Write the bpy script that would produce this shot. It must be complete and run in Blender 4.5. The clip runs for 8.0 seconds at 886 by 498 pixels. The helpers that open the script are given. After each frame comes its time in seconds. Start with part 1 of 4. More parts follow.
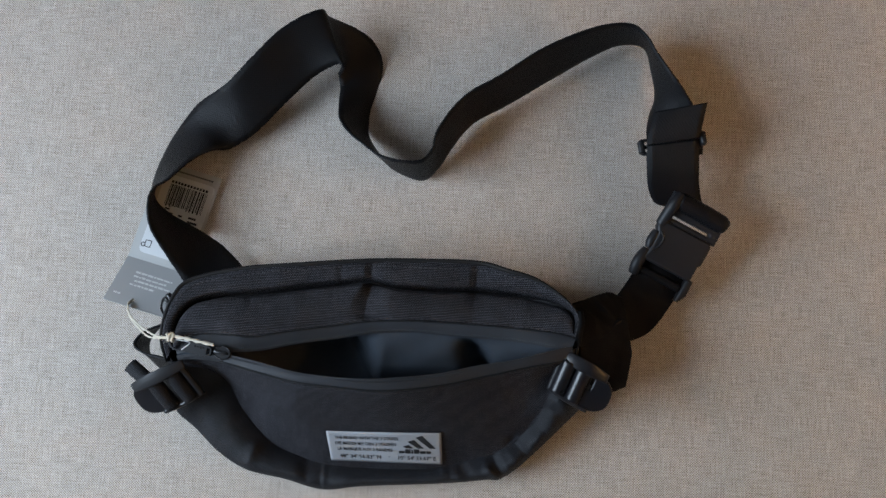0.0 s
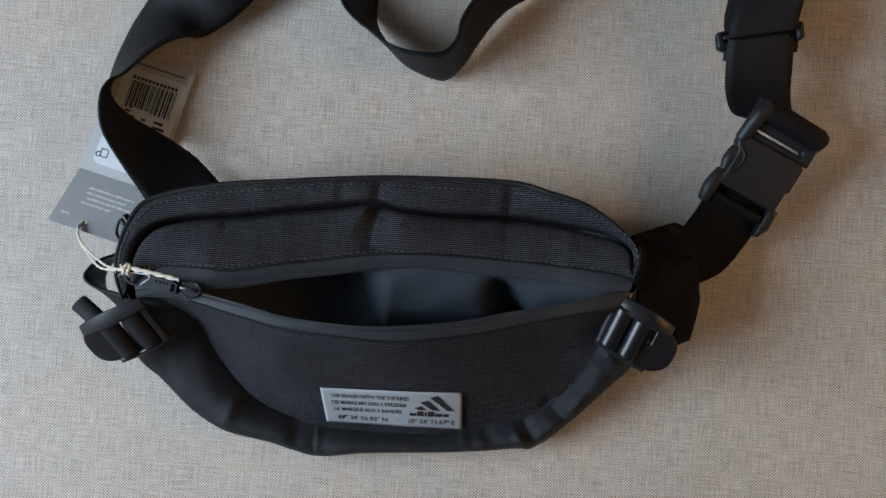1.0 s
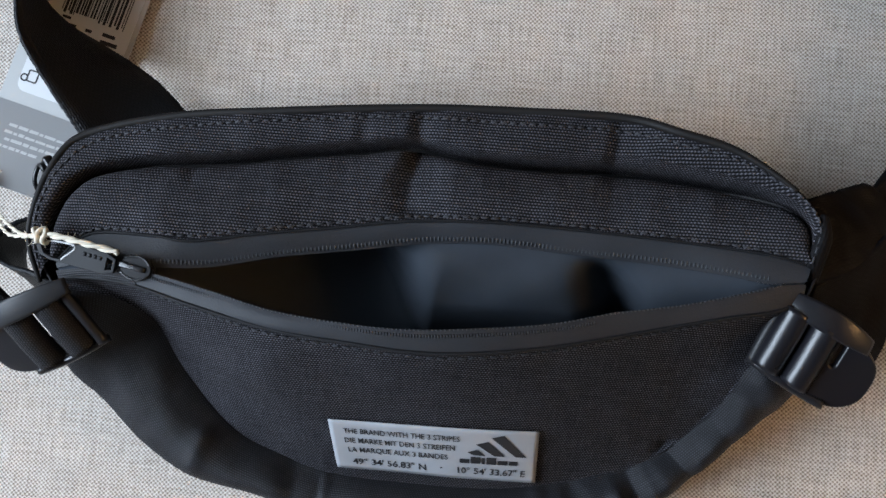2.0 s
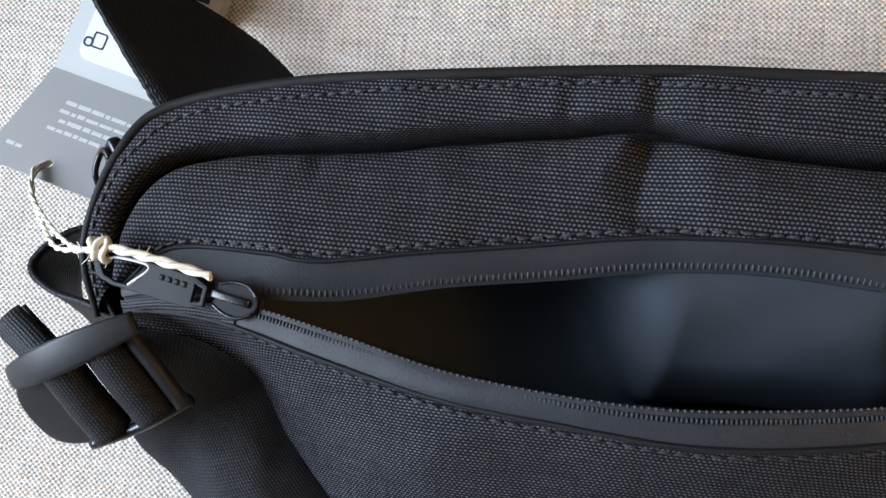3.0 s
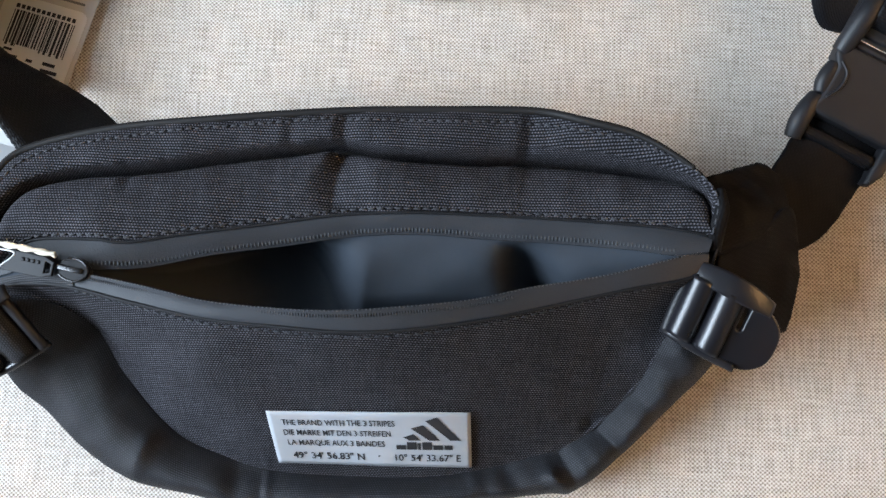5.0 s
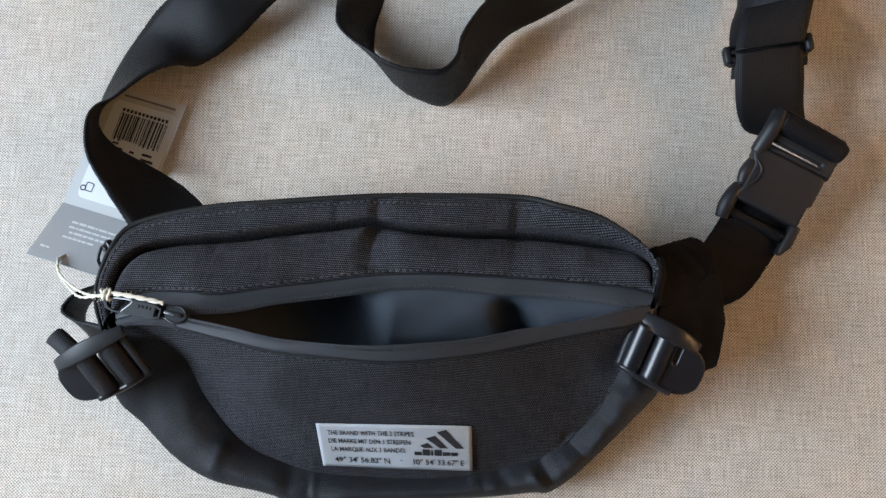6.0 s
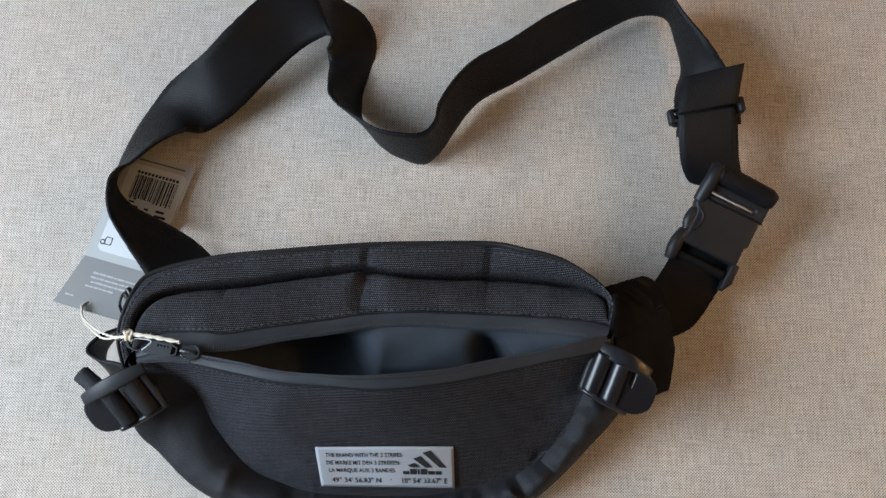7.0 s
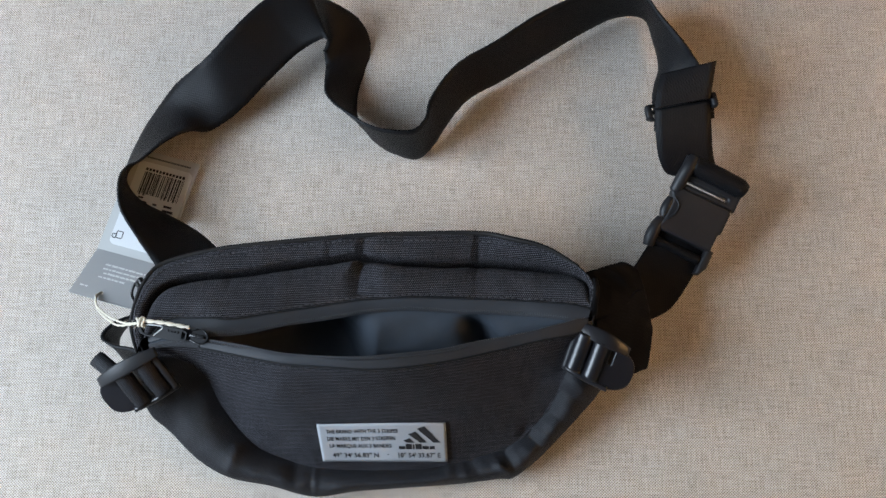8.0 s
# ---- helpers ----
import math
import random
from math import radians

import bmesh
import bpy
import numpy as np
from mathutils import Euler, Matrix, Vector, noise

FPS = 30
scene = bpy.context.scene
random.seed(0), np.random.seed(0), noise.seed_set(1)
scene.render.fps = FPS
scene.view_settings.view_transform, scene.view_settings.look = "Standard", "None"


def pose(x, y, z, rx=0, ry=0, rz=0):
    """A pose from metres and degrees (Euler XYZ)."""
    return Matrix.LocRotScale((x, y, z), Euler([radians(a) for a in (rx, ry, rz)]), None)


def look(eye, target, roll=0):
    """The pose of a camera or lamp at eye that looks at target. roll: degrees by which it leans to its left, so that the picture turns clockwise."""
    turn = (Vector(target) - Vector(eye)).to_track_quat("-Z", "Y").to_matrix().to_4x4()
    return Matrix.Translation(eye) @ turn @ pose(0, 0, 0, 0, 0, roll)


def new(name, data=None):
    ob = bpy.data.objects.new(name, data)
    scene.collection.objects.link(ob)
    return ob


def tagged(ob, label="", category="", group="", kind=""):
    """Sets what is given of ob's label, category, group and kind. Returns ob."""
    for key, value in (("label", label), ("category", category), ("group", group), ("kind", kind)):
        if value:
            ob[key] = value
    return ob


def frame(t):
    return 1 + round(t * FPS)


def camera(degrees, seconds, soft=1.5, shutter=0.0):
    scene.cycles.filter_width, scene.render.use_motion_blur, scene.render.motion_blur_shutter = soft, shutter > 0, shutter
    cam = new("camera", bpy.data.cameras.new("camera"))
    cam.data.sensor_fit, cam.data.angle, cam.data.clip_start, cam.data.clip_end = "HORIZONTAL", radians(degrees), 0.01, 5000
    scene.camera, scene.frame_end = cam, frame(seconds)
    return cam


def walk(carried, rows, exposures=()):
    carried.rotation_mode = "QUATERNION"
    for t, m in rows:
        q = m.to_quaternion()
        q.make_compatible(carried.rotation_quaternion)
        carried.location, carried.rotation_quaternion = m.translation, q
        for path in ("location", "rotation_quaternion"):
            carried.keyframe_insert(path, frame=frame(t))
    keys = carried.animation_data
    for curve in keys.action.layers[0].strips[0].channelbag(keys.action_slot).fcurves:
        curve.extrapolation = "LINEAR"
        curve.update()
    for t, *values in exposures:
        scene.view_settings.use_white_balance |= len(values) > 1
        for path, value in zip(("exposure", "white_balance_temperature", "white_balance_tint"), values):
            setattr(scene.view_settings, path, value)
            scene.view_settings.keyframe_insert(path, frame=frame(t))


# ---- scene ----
cam = camera(54.0, 8.0)
PATH = [
    (0, (0.006, -0.089, 0.659), (-0.013, 0.208, -1.318), -0.7),
    (0.5, (0.004, -0.092, 0.608), (-0.013, 0.122, -1.381), -1.0),
    (1, (-0.004, -0.079, 0.536), (-0.032, 0.057, -1.459), -7.6),
    (1.2, (-0.01, -0.077, 0.498), (-0.037, 0.055, -1.498), -7.0),
    (2.3, (-0.04, -0.087, 0.335), (-0.168, 0.072, -1.655), -33.3),
    (2.5, (-0.056, -0.088, 0.31), (-0.227, 0.095, -1.674), -37.1),
    (3, (-0.075, -0.082, 0.269), (-0.29, 0.122, -1.709), -40.1),
    (3.5, (-0.075, -0.086, 0.274), (-0.222, 0.176, -1.704), -23.8),
    (4, (-0.036, -0.099, 0.288), (-0.133, 0.245, -1.68), -12.5),
    (4.5, (-0.004, -0.107, 0.333), (-0.051, 0.214, -1.641), -6.1),
    (4.7, (-0.005, -0.109, 0.352), (-0.013, 0.184, -1.626), 0.6),
    (5.8, (-0.006, -0.13, 0.483), (-0.047, 0.259, -1.478), -3.0),
    (6, (-0.005, -0.131, 0.497), (-0.043, 0.287, -1.458), -2.4),
    (6.5, (-0.005, -0.14, 0.535), (-0.023, 0.352, -1.404), 0.1),
    (7, (-0.002, -0.148, 0.558), (-0.009, 0.378, -1.372), 0.9),
    (7.5, (0.002, -0.154, 0.581), (-0.002, 0.385, -1.345), 1.2),
    (8, (0.003, -0.161, 0.591), (-0.001, 0.355, -1.341), 0.6),
]
EXPOSURES = [(0.0, -0.35, 6400, 11), (1.2, -0.33, 6400, 12), (2.4, 0.38, 6550, 13), (3.0, 0.50, 6600, 13), (3.5, 0.50, 6850, 15), (4.0, 0.80, 6700, 13), (4.7, 0.80, 6500, 11), (5.8, 0.42, 6500, 12), (6.5, 0.14, 6600, 11), (8.0, 0.14, 6500, 11)]
walk(cam, [(t, look(eye, target, roll)) for t, eye, target, roll in PATH], EXPOSURES)
# ---- light ----
world = bpy.data.worlds.new("world")
scene.world = world
world.use_nodes = True
sky = world.node_tree.nodes.new("ShaderNodeTexSky")
sky.sky_type, sky.sun_disc = "NISHITA", False
sky.sun_elevation, sky.sun_rotation = radians(38), radians(70)
world.node_tree.links.new(sky.outputs[0], world.node_tree.nodes["Background"].inputs[0])
world.node_tree.nodes["Background"].inputs[1].default_value = 0.10

sun = new("sun", bpy.data.lights.new("sun", "SUN"))
sun.data.energy, sun.data.angle, sun.data.color = 2.5, radians(0.6), (1.0, 0.95, 0.88)
sun.matrix_world = look((3.0, 1.1, 2.6), (0, 0, 0))

# daylight of the sky in the opening of the window
WIN_X, WIN_Y, WIN_Z, WIN_W, WIN_H = -0.98, -0.22, 0.70, 0.9, 0.8
window_light = new("window_light", bpy.data.lights.new("window_light", "AREA"))
window_light.data.shape, window_light.data.size, window_light.data.size_y = "RECTANGLE", WIN_W - 0.1, WIN_H - 0.1
window_light.data.energy, window_light.data.color = 31.0, (0.695, 0.845, 1.0)
window_light.matrix_world = look((WIN_X + 0.02, WIN_Y, WIN_Z), (WIN_X + 1.0, WIN_Y, WIN_Z))


# the warm lamp that washes the wall opposite the window
LAMP = (0.78, -0.05, 0.80)
lamp_light = new("lamp_light", bpy.data.lights.new("lamp_light", "AREA"))
lamp_light.data.shape, lamp_light.data.size = "DISK", 0.22
lamp_light.data.energy, lamp_light.data.color = 25.0, (1.0, 0.75, 0.41)
lamp_light.matrix_world = look((LAMP[0] + 0.03, LAMP[1], LAMP[2]), (LAMP[0] + 1, LAMP[1], LAMP[2] + 0.01))


# ---- materials ----
class Nodes:
    """A node material under construction."""

    def __init__(self, name, colour, rough=0.6, metal=0.0, spec=0.5):
        self.mat = bpy.data.materials.new(name)
        self.mat.use_nodes = True
        self.tree = self.mat.node_tree
        self.bsdf = self.tree.nodes["Principled BSDF"]
        self.set("Base Color", (*colour, 1) if len(colour) == 3 else colour)
        self.set("Roughness", rough)
        self.set("Metallic", metal)
        self.set("Specular IOR Level", spec)

    def set(self, socket, value):
        if isinstance(value, bpy.types.NodeSocket):
            self.tree.links.new(value, self.bsdf.inputs[socket])
        else:
            self.bsdf.inputs[socket].default_value = value

    def node(self, kind, ins=(), **props):
        n = self.tree.nodes.new("ShaderNode" + kind)
        for key, value in props.items():
            setattr(n, key, value)
        for key, value in dict(ins).items():
            if isinstance(value, bpy.types.NodeSocket):
                self.tree.links.new(value, n.inputs[key])
            else:
                n.inputs[key].default_value = value
        return n

    def maths(self, op, a, b=0.0, c=0.0):
        return self.node("Math", {0: a, 1: b, 2: c}, operation=op).outputs[0]

    def coords(self, kind="Object"):
        return self.node("TexCoord").outputs[kind]

    def noise(self, vec, scale, detail=3.0, rough=0.6):
        return self.node("TexNoise", {"Vector": vec, "Scale": scale, "Detail": detail, "Roughness": rough}).outputs["Fac"]

    def stretch(self, vec, scale):
        return self.node("Mapping", {"Vector": vec, "Scale": scale}).outputs[0]

    def ramp(self, fac, stops):
        n = self.node("ValToRGB", {"Fac": fac})
        ramp = n.color_ramp
        while len(ramp.elements) < len(stops):
            ramp.elements.new(0.5)
        for e, (p, c) in zip(ramp.elements, stops):
            e.position, e.color = p, (*c, 1)
        return n.outputs[0]

    def mix(self, fac, a, b, blend="MIX"):
        n = self.node("Mix", data_type="RGBA", blend_type=blend)
        for k, v in ((0, fac), (6, a), (7, b)):
            if isinstance(v, bpy.types.NodeSocket):
                self.tree.links.new(v, n.inputs[k])
            else:
                n.inputs[k].default_value = (*v, 1) if isinstance(v, tuple) else v
        return n.outputs[2]

    def bump(self, height, strength=0.4, distance=0.001):
        n = self.node("Bump", {"Height": height, "Strength": strength, "Distance": distance})
        self.set("Normal", n.outputs[0])


def weave_height(m, vec, pitch_u, pitch_v):
    """Plain weave: staggered crowns of thread, 0 to 1."""
    xyz = m.node("SeparateXYZ", {0: vec})
    su = m.maths("SINE", m.maths("MULTIPLY", xyz.outputs[0], math.pi / pitch_u))
    sv = m.maths("SINE", m.maths("MULTIPLY", xyz.outputs[1], math.pi / pitch_v))
    return m.maths("MULTIPLY_ADD", m.maths("MULTIPLY", su, sv), 0.5, 0.5)


def black_fabric(name, dark, light, pitch, rough=0.75, relief=0.5, row=None, spec=0.4):
    """Ribbed canvas: rows of yarn, each crossed by staggered crowns."""
    m = Nodes(name, dark, rough, spec=spec)
    row = row or pitch
    uv = m.coords("UV")
    sway = m.node("VectorMath", {0: m.node("TexNoise", {"Vector": uv, "Scale": 110.0, "Detail": 3.0}).outputs["Color"], 3: 0.0008}, operation="SCALE").outputs[0]
    xyz = m.node("SeparateXYZ", {0: m.node("VectorMath", {0: uv, 1: sway}, operation="ADD").outputs[0]})
    v = m.maths("DIVIDE", xyz.outputs[1], row)
    rib = m.maths("ABSOLUTE", m.maths("SINE", m.maths("MULTIPLY", v, math.pi)))
    turn = m.maths("ADD", m.maths("MULTIPLY", xyz.outputs[0], 2 * math.pi / pitch), m.maths("MULTIPLY", m.maths("FLOOR", v), math.pi))
    dots = m.maths("MULTIPLY_ADD", m.maths("SINE", turn), 0.5, 0.5)
    crown = m.maths("MULTIPLY", rib, m.maths("MULTIPLY_ADD", dots, 0.52, 0.48))
    fibre = m.noise(uv, 2600.0, 2.0)
    worn = m.noise(uv, 22.0, 4.0)
    uneven = m.maths("ADD", m.noise(m.stretch(uv, (70.0, 900.0, 1.0)), 1.0, 1.0), m.noise(m.stretch(uv, (900.0, 70.0, 1.0)), 1.0, 1.0))
    tone = m.maths("MULTIPLY", m.maths("POWER", crown, 2.8), m.maths("MULTIPLY_ADD", fibre, 0.9, 0.5))
    tone = m.maths("MULTIPLY", tone, m.maths("MULTIPLY_ADD", worn, 0.8, 0.6))
    tone = m.maths("MULTIPLY", tone, m.maths("MULTIPLY_ADD", uneven, 1.1, -0.1))
    m.set("Base Color", m.mix(tone, dark, light))
    m.set("Roughness", m.maths("MULTIPLY_ADD", worn, 0.15, rough - 0.07))
    m.bump(m.maths("MULTIPLY_ADD", fibre, 0.25, crown), relief, row * 0.4)
    return m.mat


def linen():
    m = Nodes("beige_linen", (0.5, 0.45, 0.38), 0.9, spec=0.12)
    p = m.coords()
    jitter = m.node("VectorMath", {0: m.node("TexNoise", {"Vector": p, "Scale": 70.0, "Detail": 3.0}).outputs["Color"], 3: 0.0012}, operation="SCALE").outputs[0]
    q = m.node("VectorMath", {0: p, 1: jitter}, operation="ADD").outputs[0]
    crown = weave_height(m, q, 0.00095, 0.00090)
    along = m.noise(m.stretch(q, (60.0, 1200.0, 1.0)), 1.0, 1.0)
    across = m.noise(m.stretch(q, (1200.0, 60.0, 1.0)), 1.0, 1.0)
    fleck = m.noise(p, 1500.0, 2.0)
    patch = m.noise(p, 26.0, 3.0)
    tone = m.maths("MULTIPLY_ADD", m.maths("ADD", along, across), 0.30, 0.20)
    tone = m.maths("ADD", tone, m.maths("MULTIPLY_ADD", crown, 0.46, -0.23))
    tone = m.maths("ADD", tone, m.maths("MULTIPLY_ADD", fleck, 0.22, -0.11))
    tone = m.maths("ADD", tone, m.maths("MULTIPLY_ADD", patch, 0.05, -0.025))
    colour = m.ramp(tone, [(0.24, (0.190, 0.150, 0.118)), (0.42, (0.420, 0.360, 0.308)), (0.58, (0.635, 0.57, 0.515)), (0.80, (0.82, 0.77, 0.72))])
    m.set("Base Color", colour)
    m.bump(m.maths("ADD", crown, m.maths("MULTIPLY", fleck, 0.6)), 0.6, 0.0005)
    return m.mat


def plastic(name, colour, rough, grain=0.15, spec=0.5):
    m = Nodes(name, colour, rough, spec=spec)
    p = m.coords()
    n = m.noise(p, 1400.0, 3.0)
    big = m.noise(p, 60.0, 3.0)
    m.set("Roughness", m.maths("MULTIPLY_ADD", big, 0.2, rough - 0.1))
    m.set("Base Color", m.mix(big, colour, tuple(c * 1.5 for c in colour)))
    m.bump(n, grain, 0.0002)
    return m.mat


def printed(name, colour, rough=0.5, speck=0.08):
    m = Nodes(name, colour, rough, spec=0.35)
    p = m.coords()
    n = m.noise(p, 380.0, 4.0)
    big = m.noise(p, 30.0, 3.0)
    m.set("Base Color", m.mix(m.maths("MULTIPLY", m.maths("ADD", n, big), speck), colour, tuple(c * 0.55 for c in colour)))
    m.bump(n, 0.1, 0.0002)
    return m.mat


def wall_paint(name, colour):
    m = Nodes(name, colour, 0.85, spec=0.2)
    p = m.coords()
    n = m.noise(p, 6.0, 5.0)
    m.set("Base Color", m.mix(n, colour, tuple(c * 0.85 for c in colour)))
    m.bump(m.noise(p, 220.0, 3.0), 0.15, 0.002)
    return m.mat


LINEN = linen()
CANVAS = black_fabric("black_canvas", (0.0040, 0.0038, 0.0045), (0.138, 0.134, 0.152), 0.00120, 0.78, 0.7, 0.00118, 0.12)
CANVAS_PLAIN = black_fabric("black_canvas_front", (0.0040, 0.0038, 0.0045), (0.132, 0.130, 0.150), 0.00115, 0.78, 0.6, 0.00105, 0.10)
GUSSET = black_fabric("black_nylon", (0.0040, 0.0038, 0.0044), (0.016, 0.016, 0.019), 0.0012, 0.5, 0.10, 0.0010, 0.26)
WEBBING = black_fabric("black_webbing", (0.0035, 0.0035, 0.0042), (0.0090, 0.0097, 0.0128), 0.0024, 0.50, 0.45, 0.0011, 0.20)
WING = black_fabric("black_wing_cloth", (0.0035, 0.0034, 0.0038), (0.010, 0.010, 0.012), 0.0024, 0.65, 0.25, 0.0011, 0.10)
TAPE = plastic("coated_zip_tape", (0.0175, 0.019, 0.0225), 0.6, 0.7, 0.30)
COIL = plastic("zip_coil", (0.030, 0.032, 0.036), 0.55, 0.1, 0.3)
BEAD = plastic("zip_teeth", (0.040, 0.042, 0.048), 0.5, 0.1, 0.3)
LINING = plastic("coated_lining", (0.027, 0.0325, 0.0405), 0.66, 0.2, 0.10)
BOTTOM = black_fabric("black_canvas_base", (0.0050, 0.0050, 0.0060), (0.050, 0.051, 0.060), 0.0011, 0.58, 0.45, 0.0009, 0.24)
BINDING = plastic("black_rim_binding", (0.0085, 0.0075, 0.0072), 0.6, 0.4, 0.25)
PIPING = black_fabric("black_binding", (0.006, 0.006, 0.007), (0.018, 0.018, 0.021), 0.0008, 0.7, 0.4, 0.0006, 0.25)
THREAD = plastic("black_thread", (0.024, 0.024, 0.028), 0.6, 0.4)
NYLON = plastic("black_moulded_plastic", (0.008, 0.008, 0.0095), 0.5, 0.2, 0.4)
GLOSSY = plastic("black_gloss_plastic", (0.007, 0.007, 0.009), 0.32, 0.12, 0.5)
METAL = plastic("black_lacquered_metal", (0.006, 0.006, 0.007), 0.28, 0.04, 0.45)
SATIN = plastic("black_satin_metal", (0.006, 0.006, 0.007), 0.5, 0.05, 0.18)
BRIGHT = plastic("polished_steel", (0.45, 0.45, 0.46), 0.3, 0.05)
LABEL = printed("silver_grey_label", (0.38, 0.40, 0.43), 0.45, 0.10)
INK = printed("dark_ink", (0.018, 0.019, 0.022), 0.5)
CARD_GREY = printed("grey_card", (0.38, 0.38, 0.38), 0.55, 0.06)
CARD_DARK = printed("dark_grey_print", (0.14, 0.14, 0.14), 0.55, 0.06)
CARD_PALE = printed("pale_grey_card", (0.47, 0.47, 0.46), 0.55, 0.05)
STICKER = printed("white_sticker", (0.66, 0.67, 0.68), 0.5, 0.04)
PALE_INK = printed("pale_ink", (0.70, 0.70, 0.69), 0.6)
TWINE = printed("raw_cotton_twine", (0.72, 0.65, 0.53), 0.9, 0.25)
WALL = wall_paint("warm_wall_paint", (0.46, 0.34, 0.23))
CEILING = wall_paint("ceiling_paint", (0.50, 0.49, 0.47))
FLOOR = wall_paint("floor_boards", (0.25, 0.14, 0.07))
BRASS = plastic("brushed_brass", (0.45, 0.30, 0.12), 0.4, 0.1)
FRAME = wall_paint("window_paint", (0.75, 0.74, 0.72))


glow = Nodes("glowing_opal", (0.8, 0.7, 0.55), 0.4)
glow.set("Emission Color", (1.0, 0.55, 0.22, 1))
glow.set("Emission Strength", 8.0)
GLOW = glow.mat


# ---- building helpers ----
def part(name, bm, material, parent=None, label=""):
    mesh = bpy.data.meshes.new(name)
    bm.to_mesh(mesh)
    bm.free()
    for f in mesh.polygons:
        f.use_smooth = True
    mesh.materials.append(material)
    ob = new(name, mesh)
    ob.parent = parent
    return tagged(ob, label)


def crisp(ob, angle=35):
    ob.data.set_sharp_from_angle(angle=radians(angle))
    m = ob.modifiers.new("normals", "WEIGHTED_NORMAL")
    m.weight, m.keep_sharp = 60, True
    return ob


def empty(name, label, category, group="", kind=""):
    return tagged(new(name), label, category, group, kind)


def spline(points, n, by_length=True):
    """n points of a smooth curve through the given ones, evenly spaced."""
    p = np.array(points, float)
    p = np.vstack([2 * p[0] - p[1], p, 2 * p[-1] - p[-2]])
    out = []
    for i in range(1, len(p) - 2):
        for t in np.linspace(0, 1, 24, endpoint=False):
            a, b, c, d = p[i - 1 : i + 3]
            out.append(0.5 * (2 * b + (c - a) * t + (2 * a - 5 * b + 4 * c - d) * t * t + (3 * b - a - 3 * c + d) * t**3))
    out = np.array(out + [p[-2]])
    if by_length:
        s = np.r_[0, np.cumsum(np.linalg.norm(np.diff(out[:, :3], axis=0), axis=1))]
    else:
        s = np.arange(len(out), dtype=float)
    k = np.linspace(0, s[-1], n)
    return np.stack([np.interp(k, s, out[:, j]) for j in range(out.shape[1])], 1)


def grid_mesh(rows, uvs=None, close=False):
    """A sheet of quads through rows of points, with lengths as UV."""
    rows = np.array(rows)
    nv, nu = rows.shape[:2]
    if uvs is None:
        dv = np.vstack([np.zeros((1, nu)), np.cumsum(np.linalg.norm(np.diff(rows, axis=0), axis=2), axis=0)])
        du = np.hstack([np.zeros((nv, 1)), np.cumsum(np.linalg.norm(np.diff(rows, axis=1), axis=2), axis=1)])
        uvs = np.stack([np.repeat(du.mean(0)[None], nv, 0), dv], 2)
    bm = bmesh.new()
    layer = bm.loops.layers.uv.new("UVMap")
    verts = [[bm.verts.new(p) for p in row] for row in rows]
    for j in range(nv - 1):
        for i in range(nu - 1):
            idx = ((j, i), (j + 1, i), (j + 1, i + 1), (j, i + 1))
            f = bm.faces.new([verts[a][b] for a, b in idx])
            for loop, (a, b) in zip(f.loops, idx):
                loop[layer].uv = uvs[a, b]
    return bm


def straight_weave(rows, stretch, turned_in=False):
    """UVs that keep the yarns of a cut panel straight and level, whatever its seams do. stretch: how far it slopes away; turned_in: its lower edge dives under."""
    rows = np.array(rows)
    if not turned_in:
        return np.stack([rows[:, :, 0], -rows[:, :, 1] * stretch], 2)
    v = np.linspace(0, 1, len(rows))[:, None]
    sunk = np.clip(rows[0, :, 2] * (1 - v) + rows[len(rows) * 2 // 3, :, 2] * v - rows[:, :, 2], 0, 1) * (v > 0.67)
    return np.stack([rows[:, :, 0], -rows[:, :, 1] * stretch + sunk], 2)


def thicken(ob, t, offset=-1.0):
    m = ob.modifiers.new("thickness", "SOLIDIFY")
    m.thickness, m.offset, m.use_even_offset = t, offset, False
    return ob


def tube(points, radius, sides=10, n=None, taper=None):
    """A round cord along a smooth curve."""
    p = spline(points, n or 8 * len(points))
    bm = bmesh.new()
    layer = bm.loops.layers.uv.new("UVMap")
    rings, last = [], Vector((0, 0, 1))
    for i, c in enumerate(p):
        t = Vector(p[min(i + 1, len(p) - 1)] - p[max(i - 1, 0)]).normalized()
        side = t.cross(last)
        side = side.normalized() if side.length > 1e-6 else t.orthogonal().normalized()
        last = side.cross(t)
        r = radius * (taper(i / (len(p) - 1)) if taper else 1)
        rings.append([bm.verts.new(Vector(c) + r * (math.cos(a) * side + math.sin(a) * last)) for a in np.linspace(0, 2 * math.pi, sides, endpoint=False)])
    s = np.r_[0, np.cumsum(np.linalg.norm(np.diff(p, axis=0), axis=1))]
    for i in range(len(rings) - 1):
        for j in range(sides):
            f = bm.faces.new([rings[i][j], rings[i][(j + 1) % sides], rings[i + 1][(j + 1) % sides], rings[i + 1][j]])
            for loop, (a, b) in zip(f.loops, ((i, j), (i, j + 1), (i + 1, j + 1), (i + 1, j))):
                loop[layer].uv = (s[a], b * 2 * math.pi * radius / sides)
    bm.faces.new(rings[0][::-1])
    bm.faces.new(rings[-1])
    return bm


